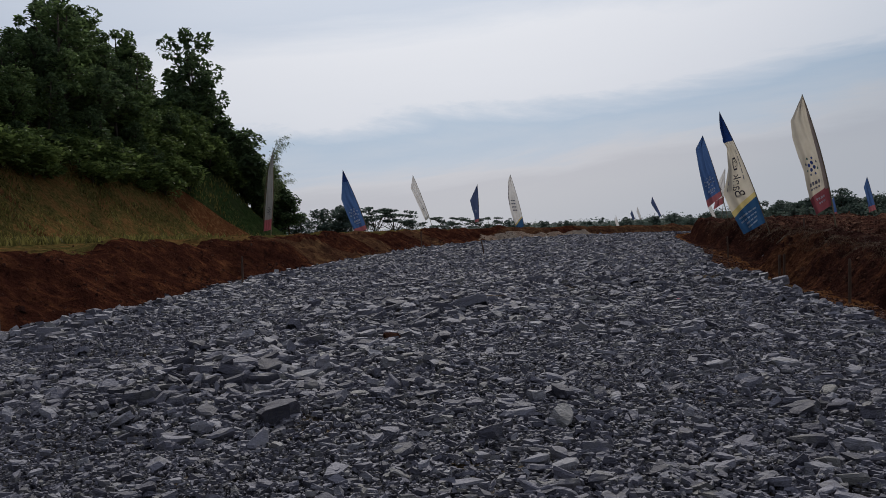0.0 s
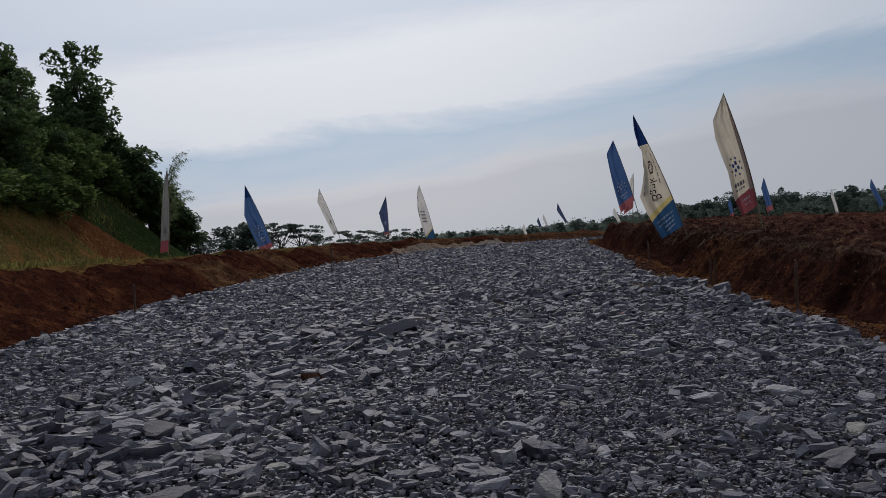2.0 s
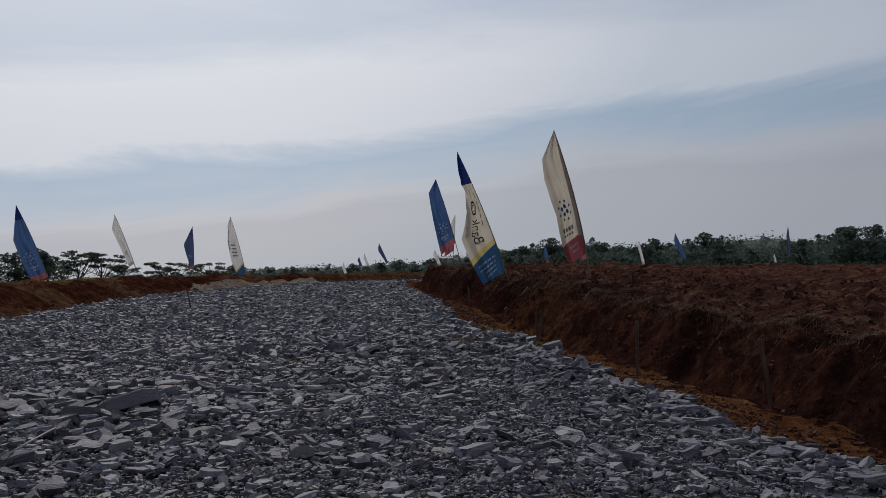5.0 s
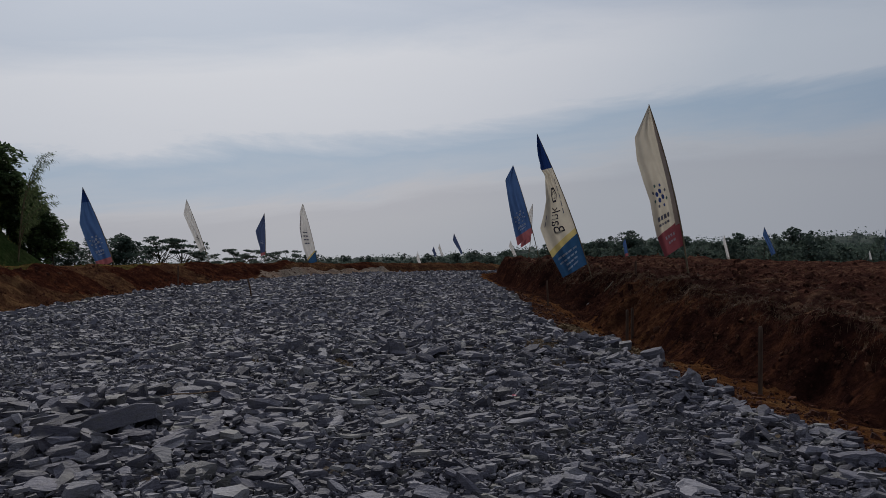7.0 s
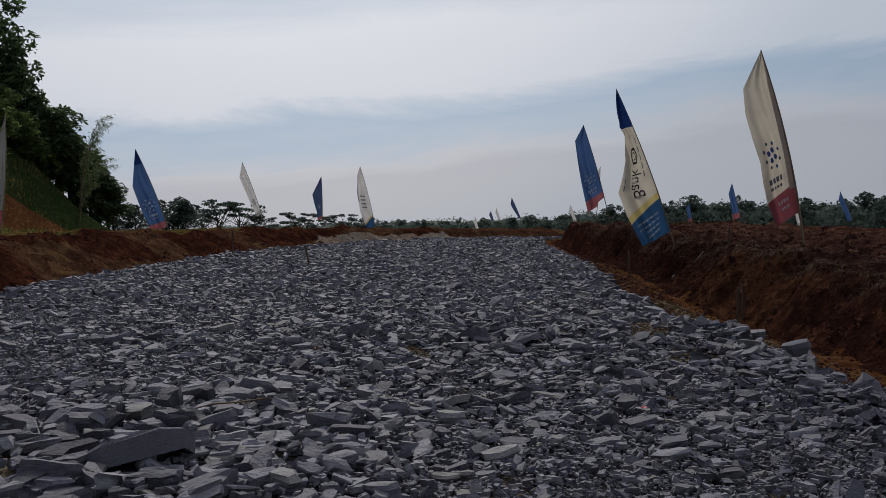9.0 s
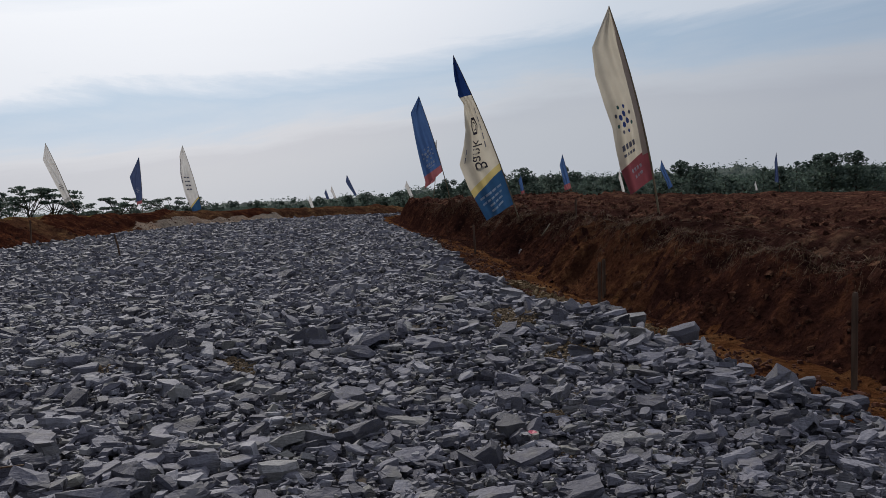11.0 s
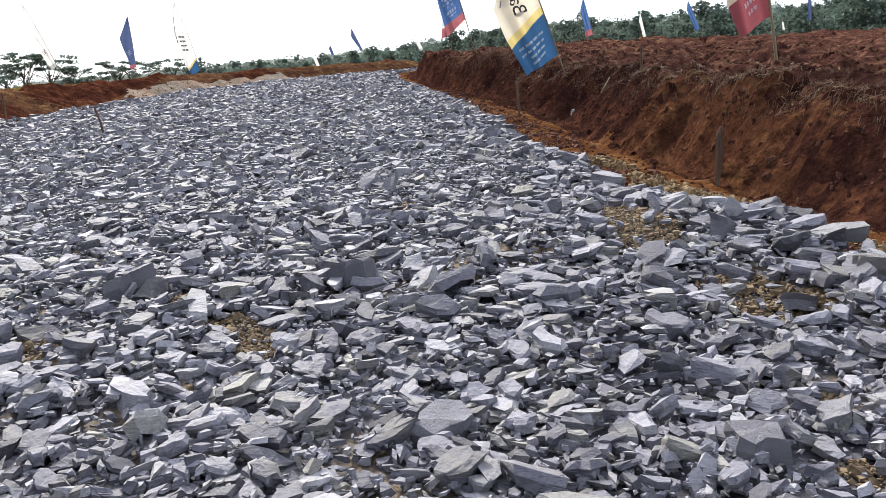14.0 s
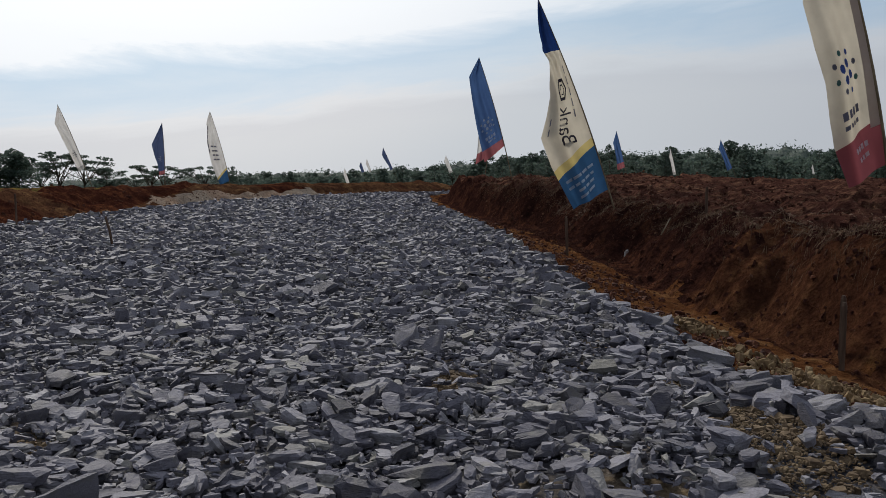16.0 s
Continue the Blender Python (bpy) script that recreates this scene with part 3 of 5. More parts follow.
def coarse(x, y):
    """Typical stone length, in metres, over the road."""
    L = 0.045 - 0.007 * (1 - smooth(11.5, 14.5, y)) + 0.009 * lumps(x, y, 2.0, 0.4)
    L = L + 0.012 * smooth(11.0, 14.5, y) * (1 - smooth(19, 22, y)) * smooth(0.5, 3.5, x)
    o = right_edge(y) - x
    L = L + 0.026 * np.exp(-(o / 0.7) ** 2) + 0.03 * np.exp(-((x - left_edge(y)) / 0.7) ** 2)
    for hx, hy, r, h in HEAPS[:3]:
        L = L + 0.75 * h * np.exp(-((x - hx) ** 2 + (y - hy) ** 2) / (2 * r * r))
    return L


# places where the sandy bed shows between the stones: x, y, size
BARE = [(3.76, 16.5, 0.26), (3.75, 16.08, 0.22), (3.6, 17.2, 0.16), (5.72, 18.9, 0.30), (6.0, 19.2, 0.2), (6.5, 16.4, 0.36), (6.68, 17.0, 0.30), (3.08, 18.65, 0.2), (6.33, 15.3, 0.34),
        (2.73, 16.75, 0.2), (6.15, 15.0, 0.22), (6.92, 17.6, 0.26), (6.95, 17.1, 0.2), (5.2, 13.75, 0.17), (4.9, 13.1, 0.15), (5.6, 14.2, 0.16), (4.3, 13.8, 0.08), (7.2, 18.3, 0.2)]


def bare(x, y):
    """True where the sandy bed shows between the stones."""
    v = 0.35 * lumps(x, y, 0.3, 1.0) + 0.25 * lumps(x, y, 0.14, 0.4)
    near = sum(np.exp(-((x - bx) ** 2 + 0.7 * (y - by) ** 2) / (2 * (0.75 * r) ** 2)) for bx, by, r in BARE)
    return near + v > 0.84


def build_gravel():
    rng = np.random.default_rng(11)
    big_t = [slab_template(rng, True, 0.0, (7, 11)) for _ in range(40)]
    small_t = [slab_template(rng, False, 0.0, (4, 5 + (k % 3 == 0))) for k in range(36)]
    heaps = []
    for y0, y1, cover, grow in ((-14.0, 3.5, 1.3, 3.6), (3.5, 21.5, 1.32, 1.0), (21.5, 34.0, 1.35, 1.75), (34.0, 57.0, 1.35, 3.0)):
        y = rng.uniform(y0, y1, 700000)
        xa, xb = left_edge(y) - 0.15, right_edge(y) + 0.45
        x = xa + (xb - xa) * rng.uniform(0, 1, len(y))
        aside = (x < -0.8 - 0.36 * y) | (x > 1.4 + 0.75 * y) | ((y > 11) & (x < -0.3 - 0.32 * (y - 2)) & (y < 16))
        med = coarse(x, y) * np.where(aside, 2.6, grow)
        want = cover / (0.42 * 1.72 * med * med)                # stones per square metre
        have = len(y) / ((y1 - y0) * np.mean(xb - xa))
        keep = rng.uniform(0, 1, len(y)) < want / have
        keep &= ~(bare(x, y) & (rng.uniform(0, 1, len(y)) < 0.78))
        keep &= ~((y > 47) & (x < np.interp(y, [46.5, 48.5, 51, 54, 57], [6.5, 9.0, 12.0, 13.5, 14.0]) + 0.6 * lumps(x, y, 1.0)))
        keep &= x < right_edge(y) + 0.02 + 0.28 * lumps(x * 0, y, 0.9)
        x, y, med = x[keep], y[keep], med[keep]
        L = np.clip(med * np.exp(rng.normal(0, 0.55, len(x))), 0.024, 0.25)
        thick = L * rng.uniform(0.13, 0.42, len(x))
        rot = rotations(rng.uniform(0, 6.283, len(x)), np.abs(rng.normal(0, 0.24, len(x))) + 0.5 * (rng.uniform(0, 1, len(x)) < 0.08), rng.uniform(0, 6.283, len(x)))
        z = road_z(x, y) + 0.25 * thick + rng.uniform(-0.02, 0.042, len(x))
        over = np.maximum(x - right_edge(y), 0)
        z = z - 0.3 * over
        P, S = np.stack([x, y, z], -1), np.stack([L * 1.25, L * 1.0, thick], -1)
        for sel, temps in (((L > 0.115) & (y < 21.5) & ~aside[keep], big_t), (~((L > 0.115) & (y < 21.5) & ~aside[keep]), small_t)):
            if sel.any():
                heaps.append(scatter(temps, rng.integers(0, len(temps), sel.sum()), P[sel], rot[sel], S[sel]))
    for V, F in heaps:
        g = new("gravel", tri_mesh("gravel", V, F, STONE))
        g.parent = road
        tagged(g, "loose angular grey slate gravel", kind="stuff")
    return big_t


STONE_TEMPLATES = build_gravel()


# ---- banners ----
def bent(a, b, t, sag):
    p = a + (b - a) * t
    return p + sag * 4 * t * (1 - t)


def make_banner(base, face, top, shoulder, free_low, pole_low, foot, scheme, label):
    """A bamboo pole stuck in the soil with a tall pointed cloth tied along it."""
    right = Vector((math.cos(radians(face)), math.sin(radians(face)), 0))
    back = Vector((-right.y, right.x, 0))
    P = lambda sz: right * sz[0] + Vector((0, 0, sz[1]))
    T, S, FB, PB = P(top), P(shoulder), P(free_low), P(pole_low)
    gz = float(land_z(np.array([base[0]]), np.array([base[1]]))[0])
    root = new("banner", None)
    root.location = (base[0], base[1], 0)
    tagged(root, label, "banner", group="banners along the road")
    size = (T - FB).length
    lower = PB + (PB - T).normalized() * max((PB.z - gz + 0.25), 0.4) / max((T - PB).normalized().z, 0.3)
    bow = right * (scheme.get("bow", 0.025) * size)
    pts = [bent(lower, T, i / 10, bow) for i in range(11)]
    V, F = tube(pts, [0.020 - 0.0012 * i for i in range(11)], 7)
    obj("pole", V, F, BAMBOO, root, "thin bamboo pole", smooth=True)
    full = (T - lower).length
    t0 = (PB - lower).length / full
    width = max((PB - FB).length, 0.15)

    def on_cloth(u, v, lift=0.0):
        pole = bent(lower, T, t0 + (1 - t0) * v, bow)
        vs = max(0.5, min(0.93, (S.z - FB.z) / (T.z - FB.z)))
        if v < vs:
            w = v / vs
            free = FB.lerp(S, w) + right * (0.14 * width * math.sin(math.pi * w) * scheme.get("belly", 0.6))
            if "edge" in scheme:
                free = FB.lerp(S, w) + right * (width * float(np.interp(v, [e[0] for e in scheme["edge"]], [e[1] for e in scheme["edge"]])))
        else:
            free = S.lerp(T, (v - vs) / (1 - vs))
        if "narrow" in scheme:
            u = u * float(np.interp(v, [e[0] for e in scheme["narrow"]], [e[1] for e in scheme["narrow"]]))
        p = pole.lerp(free, u)
        rip = math.sin(5.2 * u + 2.3 * v + scheme.get("phase", 0.0)) * 0.10 + 0.05 * math.sin(9 * u - 7.5 * v + 1.7 * scheme.get("phase", 0.0))
        rip += 0.10 * math.sin(3.0 * v + 9.0 * u * (1 - v)) + 0.055 * math.sin(15.0 * u + 2.2 * math.sin(4.0 * v + scheme.get("phase", 0.0)))
        return p + back * (1.5 * rip * width * min(1.0, u * 3.0) * (1 - 0.6 * v) - lift)

    nu, nv = 20, 72
    bands = scheme["bands"]                    # (upper limit of v, material); slant tilts the limits
    mats = [m for _, m in bands]
    tilt = lambda v: scheme.get("slant", 0.0) * float(np.interp(v, [0, 0.15, 0.35, 0.6], [0, 1, 1, 0]))
    V = [on_cloth(i / nu, j / nv - tilt(j / nv) * i / nu) for j in range(nv + 1) for i in range(nu + 1)]
    F, ids = [], []
    for j in range(nv):
        for i in range(nu):
            a = j * (nu + 1) + i
            F.append((a, a + 1, a + nu + 2, a + nu + 1))
            v = (j + 0.5) / nv
            ids.append(next((k for k, (lim, _) in enumerate(bands) if v < lim), len(bands) - 1))
    obj("cloth", V, F, mats, root, "", smooth=True, mat_ids=ids)
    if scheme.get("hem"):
        # hem strip whose darker cream paints the fold's shade along the pole
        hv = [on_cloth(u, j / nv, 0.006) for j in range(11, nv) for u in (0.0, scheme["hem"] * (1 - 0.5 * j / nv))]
        obj("hem", hv, [(2 * j, 2 * j + 1, 2 * j + 3, 2 * j + 2) for j in range(nv - 12)], HEM, root, "folded double hem with its shade in the colour", smooth=True)

    def bar(u0, u1, v, h, mat, name="print_bar", skew=0.0):
        n = 6
        pv = []
        for k in range(n + 1):
            u = u0 + (u1 - u0) * k / n
            pv += [on_cloth(u, v + skew * u, 0.008), on_cloth(u, v + h + skew * u, 0.008)]
        obj(name, pv, [(2 * k, 2 * k + 2, 2 * k + 3, 2 * k + 1) for k in range(n)], mat, root)

    def dots(u, v, r, mats_, aspect):
        for k in range(12):
            ring = 0.42 if k < 4 else 0.98
            a = (k if k < 4 else k - 4) * 2 * math.pi / (4 if k < 4 else 8) + 0.4
            du, dv, rr = math.cos(a) * ring, math.sin(a) * ring, 0.23 if k < 4 else 0.15
            pv = [on_cloth(u + r * (du + rr * math.cos(w * math.pi / 4)), v + r * aspect * (dv + rr * math.sin(w * math.pi / 4)), 0.008) for w in range(8)]
            obj("logo_dot", pv, [tuple(range(8))], mats_[0 if k < 4 else k % len(mats_)], root)

    for op in scheme.get("prints", ()):
        if op[0] == "bar":
            bar(*op[1:])
        elif op[0] == "dots":
            dots(*op[1:])
        elif op[0] == "word":
            _, text, u, v, h, mat = op
            cu = bpy.data.curves.new("word", "FONT")
            cu.body, cu.size = text, 1.0
            tmp = new("word", cu)
            me = bpy.data.meshes.new_from_object(tmp.evaluated_get(bpy.context.evaluated_depsgraph_get()))
            bpy.data.objects.remove(tmp)
            bpy.data.curves.remove(cu)
            for vert in me.vertices:      # runs up the cloth, mirrored as seen from behind
                q = on_cloth(u - vert.co.y * h * 4.8, v + vert.co.x * h, 0.010)
                vert.co = q
            me.materials.clear()
            me.materials.append(mat)
            o = new("word", me)
            o.parent = root
        elif op[0] == "ring":
            _, u, v, r, mat = op
            for f in (1.0, 0.5):
                pv = []
                for k in range(7):
                    a = k * math.pi / 3
                    for rr in (r * f, r * f * 0.72):
                        pv.append(on_cloth(u + rr * math.cos(a), v + 0.36 * rr * math.sin(a), 0.009))
                obj("logo_ring", pv, [(2 * k, 2 * k + 2, 2 * k + 3, 2 * k + 1) for k in range(6 if f == 1.0 else 5)], mat, root)
    return root


def text_bars(rows, mat, skew=0.0, seed=1):
    """Broken bars for lines of lettering: (u from, u to, v, height, words)."""
    rng, out = random.Random(seed), []
    for u0, u1, v, h, words in rows:
        cuts = sorted(u0 + (u1 - u0) * (k + rng.uniform(-0.2, 0.2)) / words for k in range(1, words))
        ends = [u0, *cuts, u1]
        out += [("bar", a, b - 0.035, v, h, mat, "print_bar", skew) for a, b in zip(ends, ends[1:])]
    return out


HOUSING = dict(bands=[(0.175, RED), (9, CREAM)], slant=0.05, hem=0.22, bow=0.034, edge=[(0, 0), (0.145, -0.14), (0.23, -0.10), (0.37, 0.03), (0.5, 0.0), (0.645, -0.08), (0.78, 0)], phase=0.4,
               narrow=[(0, 0.78), (0.2, 0.84), (0.35, 0.92), (0.5, 1), (1, 1)], prints=[("dots", 0.56, 0.385, 0.25, [INK_BLUE, INK_SOFT, INK_GREEN], 0.30)]
               + text_bars([(0.36, 0.84, 0.242, 0.030, 4), (0.40, 0.84, 0.208, 0.016, 4)], INK_SOFT, -0.03, 3) + text_bars([(0.3, 0.72, 0.105, 0.020, 4), (0.32, 0.66, 0.070, 0.016, 3)], INK_PALE, -0.02, 5))
BANKING = dict(bands=[(0.24, ROYAL), (0.275, YELLOW), (0.735, CREAM), (9, NAVY)], slant=0.10, edge=[(0, 0), (0.1, -0.15), (0.2, -0.3), (0.34, -0.4), (0.45, -0.1), (0.55, 0.12), (0.70, 0.18), (0.75, 0)], phase=1.1,
               narrow=[(0, 1), (0.58, 1), (0.70, 0.8), (0.78, 0.66), (0.85, 0.8), (1, 1)], prints=[("word", "Bank", 0.64, 0.27, 0.098, INK), ("ring", 0.52, 0.55, 0.17, INK)]
               + [("bar", 0.20, 0.235, 0.40 + 0.055 * k, 0.040, INK_SOFT) for k in range(5)] + [("bar", 0.84, 0.865, 0.34 + 0.05 * k, 0.034, INK_SOFT) for k in range(2)]
               + text_bars([(0.16, 0.9, 0.150, 0.013, 4), (0.2, 0.9, 0.118, 0.012, 5), (0.24, 0.72, 0.088, 0.012, 3), (0.28, 0.74, 0.058, 0.012, 2)], INK_PALE, -0.05, 7))
BLUE_HOUSING = dict(bands=[(0.085, PINK), (9, BLUE)], slant=-0.03, belly=-0.4, phase=2.0, prints=[("dots", 0.52, 0.30, 0.30, [INK_PALE], 0.24)]
                    + text_bars([(0.28, 0.78, 0.165, 0.030, 4), (0.32, 0.7, 0.135, 0.015, 4)], INK_PALE, 0.0, 9))
WHITE_HOUSING = dict(bands=[(0.05, GREY), (9, WHITE)], belly=-0.3, phase=0.9, prints=[("dots", 0.5, 0.25, 0.2, [INK], 0.25)])
WHITE_BANK = dict(bands=[(0.16, ROYAL), (0.20, YELLOW), (9, WHITE)], slant=0.1, belly=-0.8, phase=2.6, narrow=[(0, 0.8), (0.3, 1), (0.6, 1), (0.8, 0.75), (1, 1)],
                  prints=text_bars([(0.35, 0.8, 0.30 + 0.06 * k, 0.022, 2) for k in range(4)], INK_SOFT, 0.05, 11) + [("bar", 0.9, 0.97, 0.45 + 0.06 * k, 0.05, INK_SOFT) for k in range(6)])
NAVY_PLAIN = dict(bands=[(0.07, PINK), (9, DULL_BLUE)], narrow=[(0, 0.55), (0.2, 0.6), (0.35, 0.78), (0.6, 1), (1, 1)], belly=-0.4, phase=3.3, prints=[("dots", 0.5, 0.3, 0.2, [INK_PALE], 0.26)])
WHITE_RED = dict(bands=[(0.2, PINK), (9, WHITE)], belly=0.2, phase=3.9, prints=[("dots", 0.5, 0.45, 0.2, [INK], 0.3)])
WHITE_PLAIN, BLUE_PLAIN = dict(bands=[(0.1, GREY), (9, WHITE)], phase=1.7), dict(bands=[(0.15, PINK), (9, BLUE)], phase=2.9)
DARK_PLAIN = dict(bands=[(9, DULL_BLUE)], phase=0.3)
CREAM_LABEL = "cream cloth banner with maroon foot on a bamboo pole"
WHITE_LABEL, BLUE_LABEL = "distant white cloth banner on a leaning pole", "distant blue cloth banner on a leaning pole"
BANNERS = [
    ("R3", (11.11, 20.07), -34.0, (-0.67, 4.22), (-0.94, 3.58), (-0.46, 1.19), (-0.08, 1.51), (0.00, 0.98)),
    ("R4", (9.92, 10.59), -50.4, (-0.24, 4.13), (-0.60, 3.40), (-0.26, 1.13), (-0.08, 1.34), (0.00, 0.83)),
    ("R2", (13.66, 28.93), -25.2, (-1.56, 4.87), (-1.61, 3.88), (-0.78, 0.54), (-0.11, 0.96), (0.00, 0.73)),
    ("R1", (16.22, 38.86), -23.2, (-0.88, 4.88), (-1.20, 4.26), (-0.68, 1.51), (-0.12, 2.05), (0.00, 1.05)),
    ("R1b", (20.75, 49.51), -24.3, (0.05, 3.83), (-0.49, 2.68), (-0.62, 1.40), (-0.13, 1.76), (0.00, 0.91)),
    ("L0", (-3.72, 30.80), 6.4, (0.29, 3.80), (0.13, 3.17), (-0.09, 1.03), (0.13, 1.08), (0.00, 0.59)),
    ("L1", (-0.22, 39.85), 5.6, (-1.08, 3.62), (-1.18, 2.29), (-0.54, 0.65), (-0.06, 0.89), (0.00, 0.73)),
    ("L2", (3.64, 54.92), -0.9, (-1.02, 4.03), (-1.17, 3.22), (-0.27, 1.11), (-0.09, 1.29), (0.00, 0.78)),
    ("L3", (7.36, 59.80), -6.0, (-0.03, 3.53), (-0.57, 2.41), (-0.47, 0.81), (-0.03, 0.95), (0.00, 0.37)),
    ("L4", (10.87, 61.83), -8.5, (-0.87, 4.26), (-1.19, 3.55), (-0.57, 0.22), (-0.00, 0.51), (0.00, 0.22)),
    ("F1", (43.80, 128.50), -18.6, (-1.28, 3.52), (-1.44, 2.52), (-0.42, 0.19), (-0.01, 0.53), (0.00, 0.02)),
    ("F2", (44.65, 73.43), -32.5, (-0.72, 4.01), (-0.98, 3.04), (-0.56, 0.80), (-0.06, 1.05), (0.00, 0.37)),
    ("F3", (58.99, 77.11), -38.7, (-1.10, 3.52), (-1.22, 2.66), (-0.40, 0.64), (-0.07, 0.91), (0.00, 0.22)),
    ("F4", (67.14, 119.98), -29.9, (-0.53, 2.82), (-0.90, 2.00), (-0.55, 0.04), (-0.08, 0.21), (0.00, -0.12)),
    ("F5", (33.07, 113.05), -16.1, (-0.67, 0.77), (-0.81, -0.03), (-0.29, -1.68), (-0.00, -1.53), (0.00, -1.82)),
    ("F6", (43.66, 141.18), -17.2, (-0.47, 1.50), (-0.74, 0.86), (-0.37, -0.15), (-0.00, -0.05), (0.00, -0.51)),
    ("F7", (44.71, 140.85), -17.6, (-0.66, 1.96), (-0.84, 1.23), (-0.28, -0.14), (-0.00, -0.04), (0.00, -0.50)),
    ("F8", (42.66, 104.32), -22.4, (-0.84, 2.24), (-1.03, 1.56), (-0.41, 0.20), (-0.07, 0.34), (0.00, -0.20)),
    ("F9", (68.96, 98.21), -37.4, (-0.68, 3.07), (-0.78, 2.00), (-0.27, -0.15), (-0.01, -0.02), (0.00, -0.42)),
    ("F10", (75.53, 79.57), -44.3, (-0.19, 4.29), (-0.38, 3.19), (-0.35, 0.98), (0.01, 0.98), (0.00, 0.26)),
    ("F11", (97.32, 104.40), -43.6, (-0.30, 1.07), (-0.46, 0.56), (-0.31, -0.30), (0.00, -0.30), (0.00, -0.64)),
]
SCHEMES = {"R3": (HOUSING, CREAM_LABEL), "R2": (BANKING, "cream bank banner with blue foot and navy tip"), "R1": (BLUE_HOUSING, "blue cloth banner with pale dotted emblem"),
           "R4": (dict(BANKING, phase=2.2, edge=[(0, 0), (0.4, 0.05), (0.75, 0)], bands=[(0.20, ROYAL), (0.235, YELLOW), (9, WHITE)]), "cream bank banner with blue foot beside the field"), "R1b": (WHITE_RED, "small white banner with faded red foot"), "L0": (dict(WHITE_HOUSING, bands=[(0.14, RED), (9, DIM)], phase=1.4), "furled grey-white banner seen edge on"),
           "L1": (dict(BLUE_HOUSING, phase=0.7, bands=[(0.075, PINK), (0.80, BLUE), (9, NAVY)]), "blue banner with emblem leaning over the bank"), "L2": (WHITE_HOUSING, "narrow white banner with small dark emblem"),
           "L3": (NAVY_PLAIN, "dark blue banner on an upright pole"), "L4": (WHITE_BANK, "white banner with blue foot and dark tip"),
           "F2": (BLUE_PLAIN, BLUE_LABEL), "F3": (dict(BLUE_PLAIN, bands=[(9, BLUE)]), BLUE_LABEL), "F4": (dict(BLUE_PLAIN, phase=0.2), BLUE_LABEL), "F1": (dict(NAVY_PLAIN, bands=[(9, DULL_BLUE)], prints=[]), BLUE_LABEL),
           "F6": (DARK_PLAIN, "distant dark blue cloth banner"), "F10": (DARK_PLAIN, "distant dark blue cloth banner")}
for key, base, face, *pts in BANNERS:
    scheme, label = SCHEMES.get(key, (WHITE_PLAIN, WHITE_LABEL))
    make_banner(base, face, *pts, scheme, label)


# ---- stakes ----
def make_stake(x, y, z, height, lean=(0, 0)):
    V, F = tube([(0, 0, -0.2), (lean[0] * 0.5, lean[1] * 0.5, height * 0.5), (lean[0], lean[1], height - 0.03), (lean[0], lean[1], height)], [0.023, 0.025, 0.024, 0.016], 6)
    o = obj("wooden_stake", V, F, STAKE)
    o.location = (x, y, z)
    tagged(o, "thin weathered wooden survey stake driven into soil", "stake", group="survey stakes")


for s in [(-2.95, 19.83, 0.0, 0.63), (-5.46, 16.1, 0.3, 0.38), (-4.95, 11.84, 0.0, 0.32), (7.83, 11.16, -0.2, 0.76, (-0.10, 0.09)), (7.85, 13.65, -0.1, 0.70), (9.12, 18.74, -0.2, 0.60),
          (9.34, 18.95, -0.15, 0.56), (11.35, 26.79, -0.25, 0.82, (-0.03, 0.02)), (13.01, 25.14, 0.6, 0.52), (2.01, 35.9, 0.25, 0.57), (3.94, 30.32, 0.0, 0.57, (-0.12, 0)), (-3.4, 24.6, 0.3, 0.5)]:
    make_stake(*s)


# ---- trees ----
def leaf_cloud(rng, centres, radii, count, leaf, flat=1.0):
    """Small bent leaf blades spread through clumps."""
    c = rng.integers(0, len(centres), count)
    d = rng.normal(0, 1, (count, 3))
    d /= np.linalg.norm(d, axis=1)[:, None]
    r = radii[c] * rng.uniform(0.35, 1.0, count) ** 0.5
    p = centres[c] + d * r[:, None] * np.array([1, 1, flat])
    rot = rotations(rng.uniform(0, 6.283, count), rng.normal(0.5, 0.45, count), rng.uniform(0, 6.283, count))
    L = leaf * rng.uniform(0.6, 1.5, count)
    blade = (np.array([[-0.5, 0, 0], [0, 0.27, 0.06], [0.55, 0, -0.10], [0, -0.27, 0.06]], float), np.array([[0, 1, 2], [0, 2, 3]]))
    return scatter([blade], np.zeros(count, int), p, rot, np.stack([L, L, L], -1))


